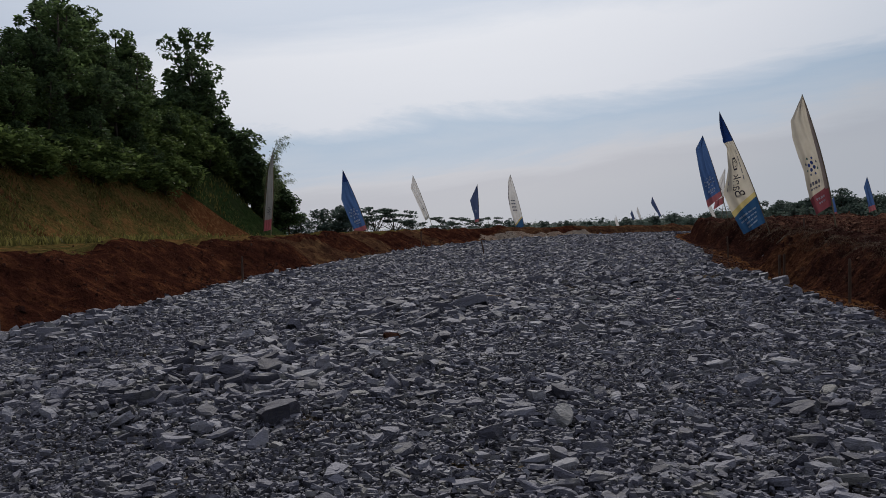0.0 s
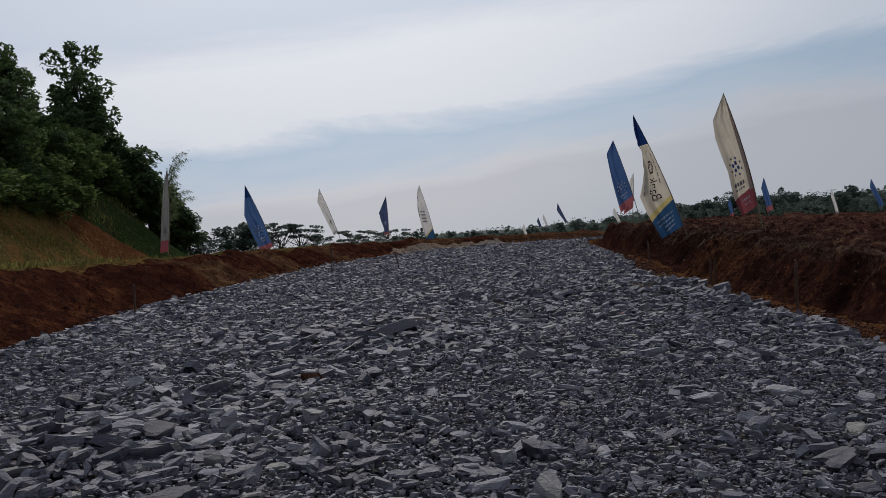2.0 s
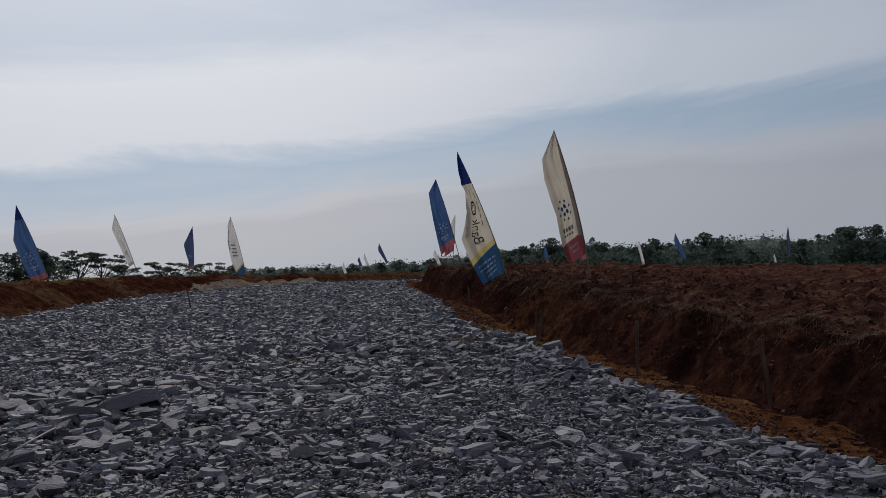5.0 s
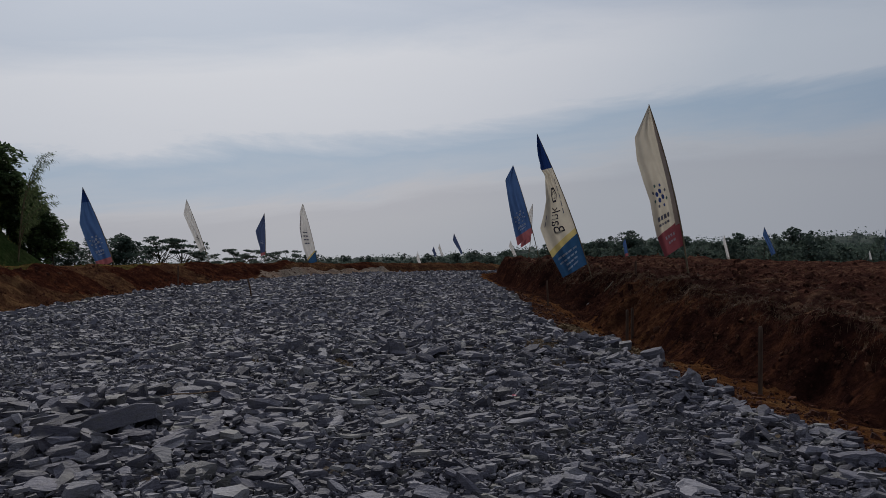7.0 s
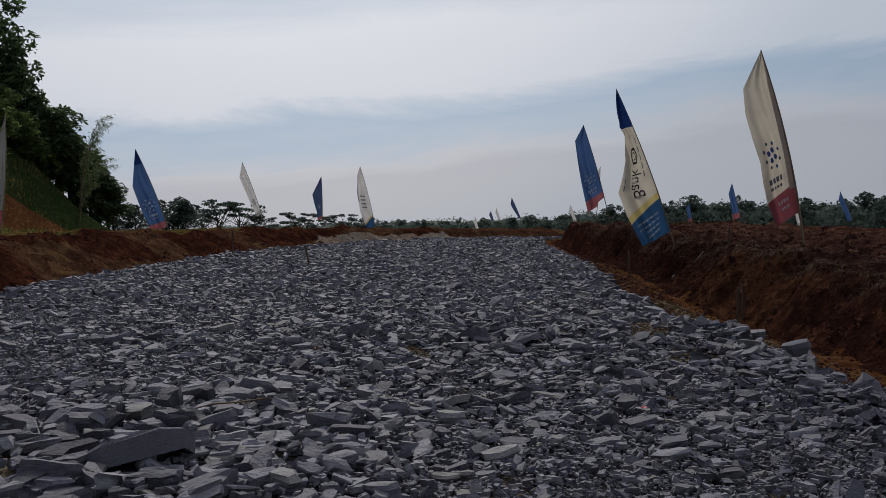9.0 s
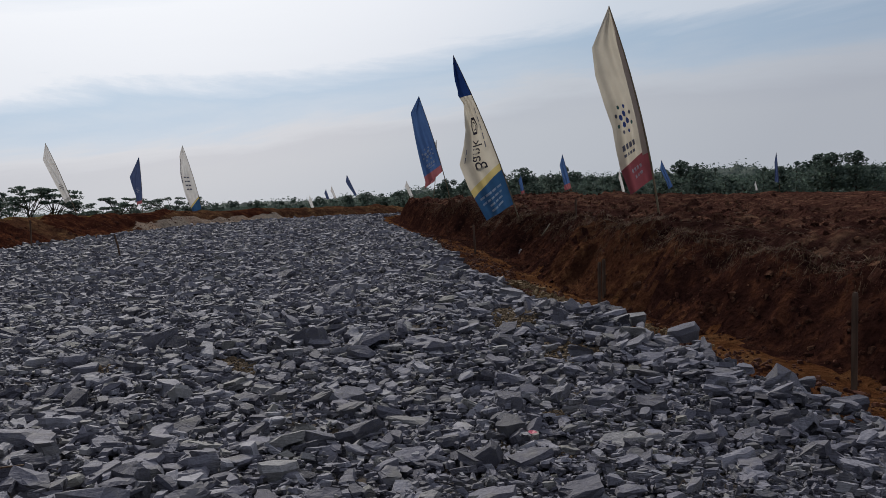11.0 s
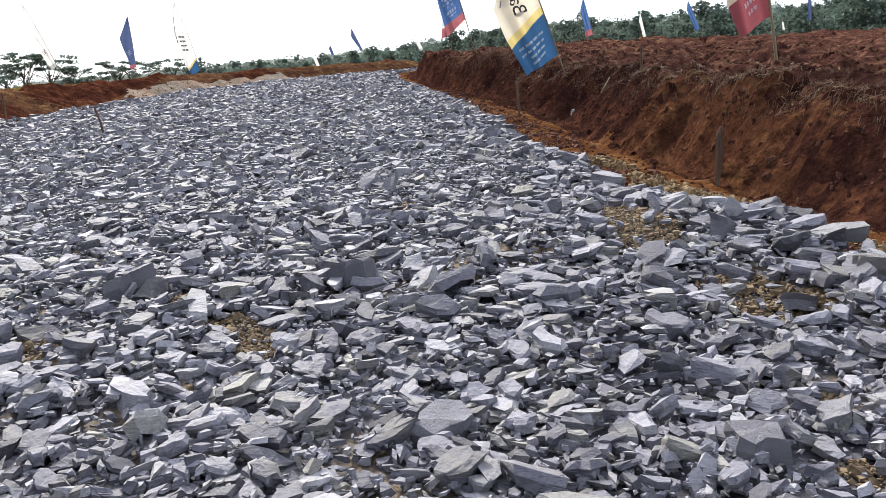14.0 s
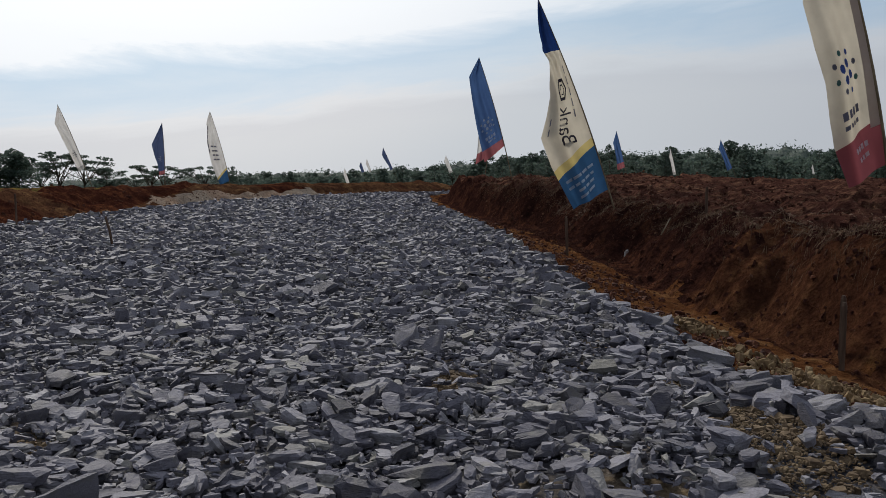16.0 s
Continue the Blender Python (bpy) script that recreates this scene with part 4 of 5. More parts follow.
def tree_meshes(kind, seed, part_of=1.0, leaf=1.0):
    """Trunk with limbs, and crown, of a tree about 10 m high."""
    rng = np.random.default_rng(seed)
    V, F = [], []

    def limb(pts, rad):
        v, f = tube(pts, rad, 6)
        o = len(V)
        V.extend(v)
        F.extend([tuple(i + o for i in q) for q in f])

    cs, rs = [], []
    if kind == "round":
        limb([(0, 0, -0.5), (0.1, 0, 2.5), (0.0, 0.15, 5.5), (0.1, 0.1, 8.5)], [0.22, 0.17, 0.12, 0.04])
        for k in range(15):
            a, h = k * 2.4 + rng.uniform(-0.4, 0.4), rng.uniform(2.6, 8.0)
            reach = rng.uniform(0.9, 2.6) * (1.15 - abs(h - 5.0) / 5.5)
            e = (math.cos(a) * reach, math.sin(a) * reach, h + rng.uniform(0.3, 1.2))
            limb([(0, 0.05, h - 0.4), (e[0] * 0.5, e[1] * 0.5, h + 0.2), e], [0.07, 0.05, 0.02])
            cs.append(e)
            rs.append(rng.uniform(0.7, 1.35))
        cs += [(0, 0, 9.0), (0.3, -0.2, 8.0), (-0.4, 0.3, 7.0), (0.2, 0.2, 5.5)]
        rs += [0.8, 1.1, 1.3, 1.5]
        v, f = leaf_cloud(rng, np.array(cs), np.array(rs), int(3400 * part_of), 0.40 * leaf, 0.85)
    elif kind == "tall":
        limb([(0, 0, -0.5), (0.1, 0, 3), (0.0, 0.1, 7), (0.05, 0, 10)], [0.2, 0.16, 0.10, 0.03])
        for k in range(20):
            a, h = k * 2.4 + rng.uniform(-0.4, 0.4), 1.8 + 7.6 * k / 20
            reach = 0.5 + 1.5 * math.sin(math.pi * min(1, (h - 0.6) / 10.0)) * rng.uniform(0.6, 1.2)
            e = (math.cos(a) * reach, math.sin(a) * reach, h + rng.uniform(0.0, 0.6))
            limb([(0, 0, h - 0.3), (e[0] * 0.5, e[1] * 0.5, h), e], [0.06, 0.04, 0.02])
            cs.append(e)
            rs.append(rng.uniform(0.5, 1.0))
        cs.append((0.05, 0, 9.8))
        rs.append(0.55)
        v, f = leaf_cloud(rng, np.array(cs), np.array(rs), int(3000 * part_of), 0.36 * leaf, 0.9)
    elif kind == "umbrella":
        limb([(0, 0, -0.5), (0.1, 0.1, 3.5), (0.3, 0.0, 6.2)], [0.17, 0.13, 0.09])
        for k in range(13):
            a, r = k * 2.4 + rng.uniform(-0.3, 0.3), 0.8 + 3.4 * math.sqrt((k + 1) / 13) * rng.uniform(0.7, 1.05)
            h = rng.uniform(6.4, 9.0)
            e = (math.cos(a) * r, math.sin(a) * r, h)
            limb([(0.15, 0.05, rng.uniform(3.6, 5.8)), (e[0] * 0.55, e[1] * 0.55, h - 1.0), e], [0.07, 0.05, 0.025])
            cs += [e, (e[0] * 0.75, e[1] * 0.75, h + 0.15)]
            rs += [rng.uniform(0.6, 1.15), rng.uniform(0.5, 0.9)]
        v, f = leaf_cloud(rng, np.array(cs), np.array(rs), int(2300 * part_of), 0.34 * leaf, 0.28)
    else:                                     # bush
        limb([(0, 0, -0.3), (0.1, 0, 0.8), (0.2, 0.1, 1.6)], [0.07, 0.05, 0.03])
        for k in range(11):
            a, r = k * 2.4, rng.uniform(0.2, 1.5)
            cs.append((math.cos(a) * r, math.sin(a) * r, rng.uniform(0.4, 2.0)))
            rs.append(rng.uniform(0.45, 0.9))
        v, f = leaf_cloud(rng, np.array(cs), np.array(rs), int(1500 * part_of), 0.28 * leaf, 0.85)
    me = bpy.data.meshes.new("trunk")
    me.from_pydata([tuple(p) for p in V], [], F)
    me.materials.append(BARK)
    me.polygons.foreach_set("use_smooth", np.ones(len(me.polygons), dtype=bool))
    return me, (v, f)


def tree_kind(kind, seed, leaf, label, group, part_of=1.0, big=1.0):
    trunk_me, (v, f) = tree_meshes(kind, seed, part_of, big)
    root = new("bush" if kind == "bush" else "tree", None)
    t, c = new("trunk", trunk_me), new("crown", tri_mesh("crown", v, f, leaf))
    t.parent = c.parent = root
    tagged(root, label, "bush" if kind == "bush" else "tree", group=group)
    return root


WOOD = [("round", 1, LEAF_A), ("round", 2, LEAF_B), ("tall", 3, LEAF_A), ("tall", 4, LEAF_B), ("umbrella", 5, LEAF_C), ("umbrella", 6, LEAF_A), ("bush", 7, LEAF_SHRUB), ("bush", 8, LEAF_SHRUB), ("round", 9, LEAF_C), ("round", 12, LEAF_A)]
LABELS = {"round": "dense dark green broadleaf tree", "tall": "slender tall dark green tree", "umbrella": "flat-crowned open tree with feathery foliage", "bush": "leafy green bush"}
# far trees all take the leaf colour that has haze painted in
FAR_TREES = [tree_kind(k, s, LEAF_FAR_HAZED, LABELS[k] + " in the distance", "distant tree line", 0.68, 1.1) for k, s, m in WOOD]
HILL_TREES = [tree_kind(k, s + 40, m, LABELS[k] + " on the hillside", "trees on the hill", 0.56, 1.15) for k, s, m in WOOD]
used = set()


def plant(kinds, i, x, y, z, height, rng, wide=1.0):
    src = kinds[i]
    s = height / (2.4 if WOOD[i][0] == "bush" else 10.0)
    m = pose(x, y, z, rng.uniform(-4, 4), rng.uniform(-4, 4), rng.uniform(0, 360)) @ Matrix.Diagonal((s * wide, s * wide, s, 1))
    if src in used:
        src = copy_thing(src, Matrix())
    used.add(src)
    src.matrix_basis = m


def ground_at(x, y):
    return float(land_z(np.array([x]), np.array([y]))[0])


def bearing_place(b, dist):
    return 2 + dist * math.sin(radians(b)), 8 + dist * math.cos(radians(b))


def plant_far():
    rng = random.Random(3)
    # the wood beyond the field: tops rise towards the nearer trees
    for layer, (near, extra) in enumerate(((0, 0.0), (30, 0.2))):
        b = 9.0
        while b < 66:
            dist = float(np.interp(b, [9, 20, 30, 45, 66], [265, 235, 185, 160, 150])) + near + rng.uniform(-8, 8)
            x, y = bearing_place(b, dist)
            top = 1.5 + dist * float(np.interp(b, [9, 12, 17, 21, 25, 29, 36, 42, 49, 66], [-19, -19, -15, -7, 3, 12, 14, 18, 21, 23])) / 1526
            top += rng.uniform(-1.6, 1.0) + (1.6 if rng.random() < 0.14 else 0) + extra
            z = ground_at(x, y)
            i = rng.choice([0, 1, 0, 8, 9, 9, 2, 3, 4, 8])
            plant(FAR_TREES, i, x, y, z, max(top - z, 5.0), rng, 1.15 if WOOD[i][0] != "tall" else 1.0)
            b += rng.uniform(0.8, 1.3)
    # scattered open trees beyond the low bank
    for b, dist, top, i in ((-7.0, 150, 8, 9), (-5.6, 150, 2, 0), (-4.3, 140, 10, 1), (-3.3, 145, 16, 9), (-2.6, 140, 10, 0), (-1.7, 150, 2, 4), (-0.6, 150, 14, 5), (0.6, 155, 12, 4), (1.9, 160, -14, 1), (3.4, 165, -16, 4), (4.4, 150, -7, 5), (5.3, 160, -12, 4),
                            (7.4, 160, -8, 4), (8.6, 200, -20, 8), (9.2, 210, -18, 2)):
        x, y = bearing_place(b, dist)
        z = ground_at(x, y)
        plant(FAR_TREES, i, x, y, z, max(1.5 + dist * (top + 9) / 1526 - z, 3.0), rng, 1.2)


plant_far()


# skyline of the wooded hill: bearing in degrees, tangent of the height over the eye
SKYLINE_B = [-38, -22.1, -20.9, -19.9, -18.7, -17.4, -16.8, -15.7, -14.4, -14.0, -13.3, -12.95, -12.6, -11.9, -11.2, -10.2, -9.9, -9.2, -8.3, -7.5, -7.0, -6.2, -5.2]
SKYLINE_T = [0.20, 0.204, 0.218, 0.233, 0.25, 0.237, 0.217, 0.20, 0.20, 0.183, 0.162, 0.125, 0.17, 0.200, 0.205, 0.165, 0.150, 0.138, 0.115, 0.09, 0.07, 0.05, 0.03]


def hill_place(b, d):
    """The place on that bearing from the start that lies d behind the hill's foot line."""
    sx, sy = math.sin(radians(b)), math.cos(radians(b))
    o0, o1 = hill_offset(0.0, 0.0), hill_offset(sx, sy)
    r = (d - o0) / (o1 - o0) if abs(o1 - o0) > 1e-6 else 999
    if r < 0 or r > 110:
        r = 110.0
    return r * sx, r * sy, r


def plant_hill():
    rng = random.Random(8)
    for d, step, share, spread in ((7.2, 1.3, 0.5, 0.10), (9.5, 1.0, 0.76, 0.10), (12.5, 0.8, 0.9, 0.07), (16.0, 0.7, 1.0, 0.03)):
        b = -38.0
        while b < -6.0:
            if b > -12.5 and d < 10:           # open slope at the end of the hill
                break
            x, y, r = hill_place(b, d + rng.uniform(-0.8, 0.8))
            z = ground_at(x, y) - 0.3
            i = rng.choice([0, 1, 9, 0, 9, 1, 2, 3]) if share < 0.8 else rng.choice([0, 2, 3, 2, 3, 9])
            reach = 0.17 if WOOD[i][0] == "tall" else 0.27
            h0 = max(1.5, 1.5 + r * share * float(np.interp(b, SKYLINE_B, SKYLINE_T)) - z)
            wide = max(1.0, min(1.5, 4.5 / h0))
            half = math.degrees(reach * h0 * wide / r)
            t = min(float(np.interp(b + k * half, SKYLINE_B, SKYLINE_T)) for k in (-0.6, 0, 0.6)) * (share + rng.uniform(-spread, spread))
            h = 1.5 + r * t - z
            if h > 1.0:
                plant(HILL_TREES, i if h > 2.6 else 6, x, y, z, h, rng, max(1.0, min(1.5, 4.5 / h)))
            b += step * rng.uniform(0.75, 1.25)
    # the slender tree that stands clear of the rest, and a thin one beside it
    for b, t, wide in ((-11.3, 0.208, 0.78), (-11.1, 0.180, 0.8), (-10.5, 0.158, 0.8), (-14.6, 0.203, 0.5)):
        x, y, r = hill_place(b, 15.0)
        z = ground_at(x, y) - 0.3
        plant(HILL_TREES, 2, x, y, z, 1.5 + r * t - z, rng, wide)
    for b, t in ((-8.2, 0.105), (-7.7, 0.085), (-7.2, 0.07), (-6.7, 0.056), (-6.2, 0.046), (-5.8, 0.036), (-5.4, 0.025)):
        x, y, r = hill_place(b, 11.5)
        z = ground_at(x, y) - 0.3
        plant(HILL_TREES, rng.choice([0, 1, 9]), x, y, z, max(1.5 + r * t - z, 2.0), rng, 1.1)
    # shrubs that close the crest between the trunks
    for k in range(80):
        b, d = rng.uniform(-30, -8.5), rng.uniform(9.5, 16.5)
        x, y, r = hill_place(b, d)
        plant(HILL_TREES, rng.choice([6, 7]), x, y, ground_at(x, y) - 0.2, min(rng.uniform(2.2, 4.2), max(1.2, 1.5 + r * 0.85 * float(np.interp(b, SKYLINE_B, SKYLINE_T)) - ground_at(x, y))), rng, 1.0)
    for k in range(90):
        b, d = rng.uniform(-30, -11.5), rng.uniform(6.0, 9.0)
        x, y, r = hill_place(b, d)
        plant(HILL_TREES, rng.choice([6, 7]), x, y, ground_at(x, y) - 0.2, rng.uniform(1.2, 3.0), rng, 1.25)


def bamboo_clump(x, y, z, height):
    """Arching stems that end in drooping leafy sprays."""
    rng = np.random.default_rng(21)
    root = new("bamboo_clump", None)
    root.location = (x, y, z)
    tagged(root, "tall bamboo with drooping leafy tips beside the trees", "bamboo")
    blade = (np.array([[0, -0.07, 0], [0.04, 0, -0.5], [0, 0, -1.0], [0, 0.07, 0]], float), np.array([[0, 1, 3], [1, 2, 3]]))
    for k in range(9):
        a = rng.uniform(-0.5, 0.5)
        reach, h = rng.uniform(1.6, 3.9), height * (1.03 - 0.075 * k)
        pts = [Vector((math.cos(a) * reach * t ** 2.0, math.sin(a) * reach * t, h * (1.42 * t - 0.46 * t ** 3))) for t in np.linspace(0, 1, 12)]
        V, F = tube(pts, list(np.linspace(0.06, 0.012, 12)), 5)
        stem = obj("stem", V, F, BAMBOO, root, smooth=True)
        n = 170
        t = 4.5 + 6.4 * rng.uniform(0, 1, n) ** 0.8
        at = np.array([tuple(pts[int(v)].lerp(pts[int(v) + 1], v - int(v))) for v in t])
        at = at + rng.normal(0, 1, (n, 3)) * np.array([0.26, 0.26, 0.10])
        L = rng.uniform(0.25, 0.65, n)
        v, f = scatter([blade], np.zeros(n, int), at, rotations(rng.uniform(0, 6.28, n), rng.normal(-0.7, 0.4, n), rng.uniform(1.0, 2.1, n)), np.stack([L, L, L], -1))
        lv = new("foliage", tri_mesh("foliage", v, f, LEAF_C))
        lv.parent = stem


plant_hill()
bamboo_clump(-12.3, 98.5, ground_at(-12.3, 98.5), 10.9 - ground_at(-12.3, 98.5))
for src in FAR_TREES + HILL_TREES:
    if src not in used:
        for o in (*src.children_recursive, src):
            bpy.data.objects.remove(o)


# ---- loose soil, straw and grass ----
def stuff(name, V, F, mat, label, category):
    tagged(new(name, tri_mesh(name, V, F, mat)), label, category, kind="stuff")


def build_clods():
    rng = np.random.default_rng(31)
    temps = [slab_template(rng, False, 0.15, (6, 7)) for _ in range(16)]
    y = np.concatenate([rng.uniform(6, 46, 9000), rng.uniform(6, 44, 150), rng.uniform(6, 42, 7000), rng.uniform(9, 50, 5000)])
    o = np.concatenate([2.7 + rng.exponential(5.0, 9000), rng.uniform(0.8, 1.4, 150), 1.3 + rng.uniform(0, 1, 7000) ** 1.2 * 1.7, -rng.uniform(0, 1, 5000) ** 1.5 * 3.0])
    x = np.where(o > 0, right_edge(y) + o, left_edge(y) + o)
    L = np.clip(0.06 * np.exp(rng.normal(0, 0.6, len(x))), 0.02, 0.30) * np.where(np.abs(o) < 3.0, 0.5, 1.0)
    z = land_z(x, y) - 0.05 * L
    rot = rotations(rng.uniform(0, 6.28, len(x)), np.abs(rng.normal(0, 0.5, len(x))), rng.uniform(0, 6.28, len(x)))
    V, F = scatter(temps, rng.integers(0, 16, len(x)), np.stack([x, y, z], -1), rot, np.stack([L, L, L * 0.7], -1))
    stuff("soil_clods", V, F, FIELD, "crumbled red-brown clods on bank and field", "soil")
    # ochre rubble in heaps on the sandy strip beside the stones
    heaps = [(8.82, 20.25, 0.13, 420), (8.20, 18.05, 0.24, 520), (8.14, 17.2, 0.24, 480), (8.3, 18.8, 0.2, 160), (7.9, 16.2, 0.26, 260)]
    x = np.concatenate([rng.normal(hx, 0.8 * r, n) for hx, hy, r, n in heaps])
    y = np.concatenate([rng.normal(hy, 1.25 * r, n) for hx, hy, r, n in heaps])
    rise = sum(0.05 * np.exp(-((x - hx) ** 2 + 0.6 * (y - hy) ** 2) / (2 * r * r)) for hx, hy, r, n in heaps)
    L = np.clip(0.024 * np.exp(rng.normal(0, 0.75, len(x))), 0.012, 0.10)
    rot = rotations(rng.uniform(0, 6.28, len(x)), np.abs(rng.normal(0, 0.5, len(x))), rng.uniform(0, 6.28, len(x)))
    V, F = scatter(temps, rng.integers(0, 16, len(x)), np.stack([x, y, land_z(x, y) + 0.1 * L + rise * rng.uniform(0, 1, len(x))], -1), rot, np.stack([L, L, L * 0.6], -1))
    stuff("ochre_rubble", V, F, OCHRE, "crumbled yellow ochre lumps along the stone edge", "rubble")
    # grey chips and brown crumbs spilled over the strip
    y = rng.uniform(6, 36, 5000)
    x = right_edge(y) + np.abs(rng.normal(0.2, 0.5, len(y)))
    L = np.clip(0.035 * np.exp(rng.normal(0, 0.5, len(x))), 0.015, 0.13)
    rot = rotations(rng.uniform(0, 6.28, len(x)), np.abs(rng.normal(0, 0.4, len(x))), rng.uniform(0, 6.28, len(x)))
    V, F = scatter(temps, rng.integers(0, 16, len(x)), np.stack([x, y, land_z(x, y) + 0.1 * L], -1), rot, np.stack([L, L, L * 0.5], -1))
    stuff("spilled_chips", V, F, CLOD, "brown crumbs spilled along the road edge", "rubble")
    # the same sandy lumps in the bare spots between the stones
    x, y = rng.uniform(2.5, 8, 110000), rng.uniform(12.5, 20, 110000)
    k = bare(x, y) & (x < right_edge(y))
    x, y = x[k], y[k]
    L = np.clip(0.020 * np.exp(rng.normal(0, 0.6, len(x))), 0.012, 0.10)
    rot = rotations(rng.uniform(0, 6.28, len(x)), np.abs(rng.normal(0, 0.4, len(x))), rng.uniform(0, 6.28, len(x)))
    V, F = scatter(temps, rng.integers(0, 16, len(x)), np.stack([x, y, road_z(x, y)], -1), rot, np.stack([L, L, L * 0.32], -1))
    stuff("sandy_lumps", V, F, YELLOW_CLOD, "ochre sandy lumps between the grey stones", "rubble")


def build_straw():
    rng = np.random.default_rng(41)
    blade = (np.array([[-0.5, -0.012, 0], [0, -0.012, 0.10], [0.5, 0, -0.02], [0, 0.012, 0.10], [-0.5, 0.012, 0]], float), np.array([[0, 1, 3], [0, 3, 4], [1, 2, 3]]))
    n = 16000
    y = rng.uniform(7, 44, n)
    o = 2.3 + np.where(rng.uniform(0, 1, n) < 0.45, np.abs(rng.normal(0.4, 0.5, n)), rng.exponential(5.0, n))
    x = right_edge(y) + o
    rot = rotations(rng.uniform(0, 6.28, n), rng.normal(0, 0.5, n), rng.uniform(0, 6.28, n))
    L = rng.uniform(0.06, 0.22, n)
    V, F = scatter([blade], np.zeros(n, int), np.stack([x, y, land_z(x, y) + 0.02], -1), rot, np.stack([L, 1.5 * L, L], -1))
    stuff("dry_straw", V, F, STRAW, "dry straw and roots strewn over red soil", "straw")
    # grass on the ledge and slope below the trees
    n = 34000
    b = rng.uniform(-34, -4.8, n)
    x, y = np.zeros(n), np.zeros(n)
    for k in range(n):
        x[k], y[k], _ = hill_place(float(b[k]), float(rng.uniform(-14, 8)))
    clump = lumps(x, y, 1.6, 0.7) + 0.6 * lumps(x, y, 4.0, 0.3) > rng.uniform(-0.8, 0.4, n)
    x, y, n = x[clump], y[clump], int(clump.sum())
    L = rng.uniform(0.15, 0.5, n)
    up = (np.array([[0, -0.16, 0], [0.05, 0, 0.6], [0.35, 0.02, 1.0], [0, 0.16, 0]], float), np.array([[0, 1, 3], [1, 2, 3]]))
    rot = rotations(rng.uniform(0, 6.28, n), rng.normal(0, 0.2, n), rng.uniform(0, 6.28, n))
    V, F = scatter([up], np.zeros(n, int), np.stack([x, y, land_z(x, y) - 0.03], -1), rot, np.stack([L, L, L], -1))
    stuff("slope_grass", V, F, GRASS_BLADE, "rough yellow-green grass on the slope", "grass")


def build_undergrowth():
    """Scrub that fills the foot of the distant wood, and root fibres on the cut bank."""
    rng = np.random.default_rng(71)
    n = 54000
    b = np.concatenate([rng.uniform(9, 66, 50000), rng.uniform(-8, 9, 4000)])
    dist = np.interp(b, [-8, 9, 20, 30, 45, 66], [170, 262, 232, 182, 157, 147]) + rng.uniform(-8, 50, n)
    x, y = 2 + dist * np.sin(np.radians(b)), 8 + dist * np.cos(np.radians(b))
    top = 1.5 + dist * np.interp(b, [-8, 9, 12, 17, 21, 25, 29, 36, 42, 49, 66], [-36, -30, -26, -24, -17, -8, 0, 2, 6, 9, 11]) / 1526
    g = land_z(x, y)
    z = g + (top - g) * rng.uniform(0.0, 1.0, n) ** 0.7
    L = rng.uniform(0.25, 0.7, n)
    blade = (np.array([[-0.5, 0, 0], [0, 0.4, 0.1], [0.55, 0, -0.1], [0, -0.4, 0.1]], float), np.array([[0, 1, 2], [0, 2, 3]]))
    rot = rotations(rng.uniform(0, 6.28, n), rng.normal(0.6, 0.5, n), rng.uniform(0, 6.28, n))
    V, F = scatter([blade], np.zeros(n, int), np.stack([x, y, z], -1), rot, np.stack([L, L, L], -1))
    stuff("far_woods", V, F, LEAF_FAR_HAZED, "haze-tinted green undergrowth at the foot of distant woods", "undergrowth")
    n = 7000
    y = rng.uniform(8, 40, n)
    foot = np.interp(y, BANK_Y, BANK_FOOT)
    top = np.interp(y, BANK_Y, BANK_TOP)
    x = right_edge(y) + foot + (top + 0.1 - foot) * rng.uniform(0.2, 1.0, n) ** 0.5
    hang = (np.array([[0, -0.02, 0.5], [-0.05, 0.01, 0.0], [-0.02, 0.05, -0.5], [0, 0.02, 0.5]], float), np.array([[0, 1, 3], [1, 2, 3]]))
    L = rng.uniform(0.04, 0.16, n)
    rot = rotations(rng.uniform(-1.6, 1.6, n), rng.normal(0.35, 0.5, n), rng.uniform(1.2, 1.9, n))
    V, F = scatter([hang], np.zeros(n, int), np.stack([x - 0.02, y, land_z(x, y) + 0.01], -1), rot, np.stack([L, L, L], -1))
    stuff("root_fibres", V, F, STRAW, "fine brown roots hanging from the cut bank", "roots")


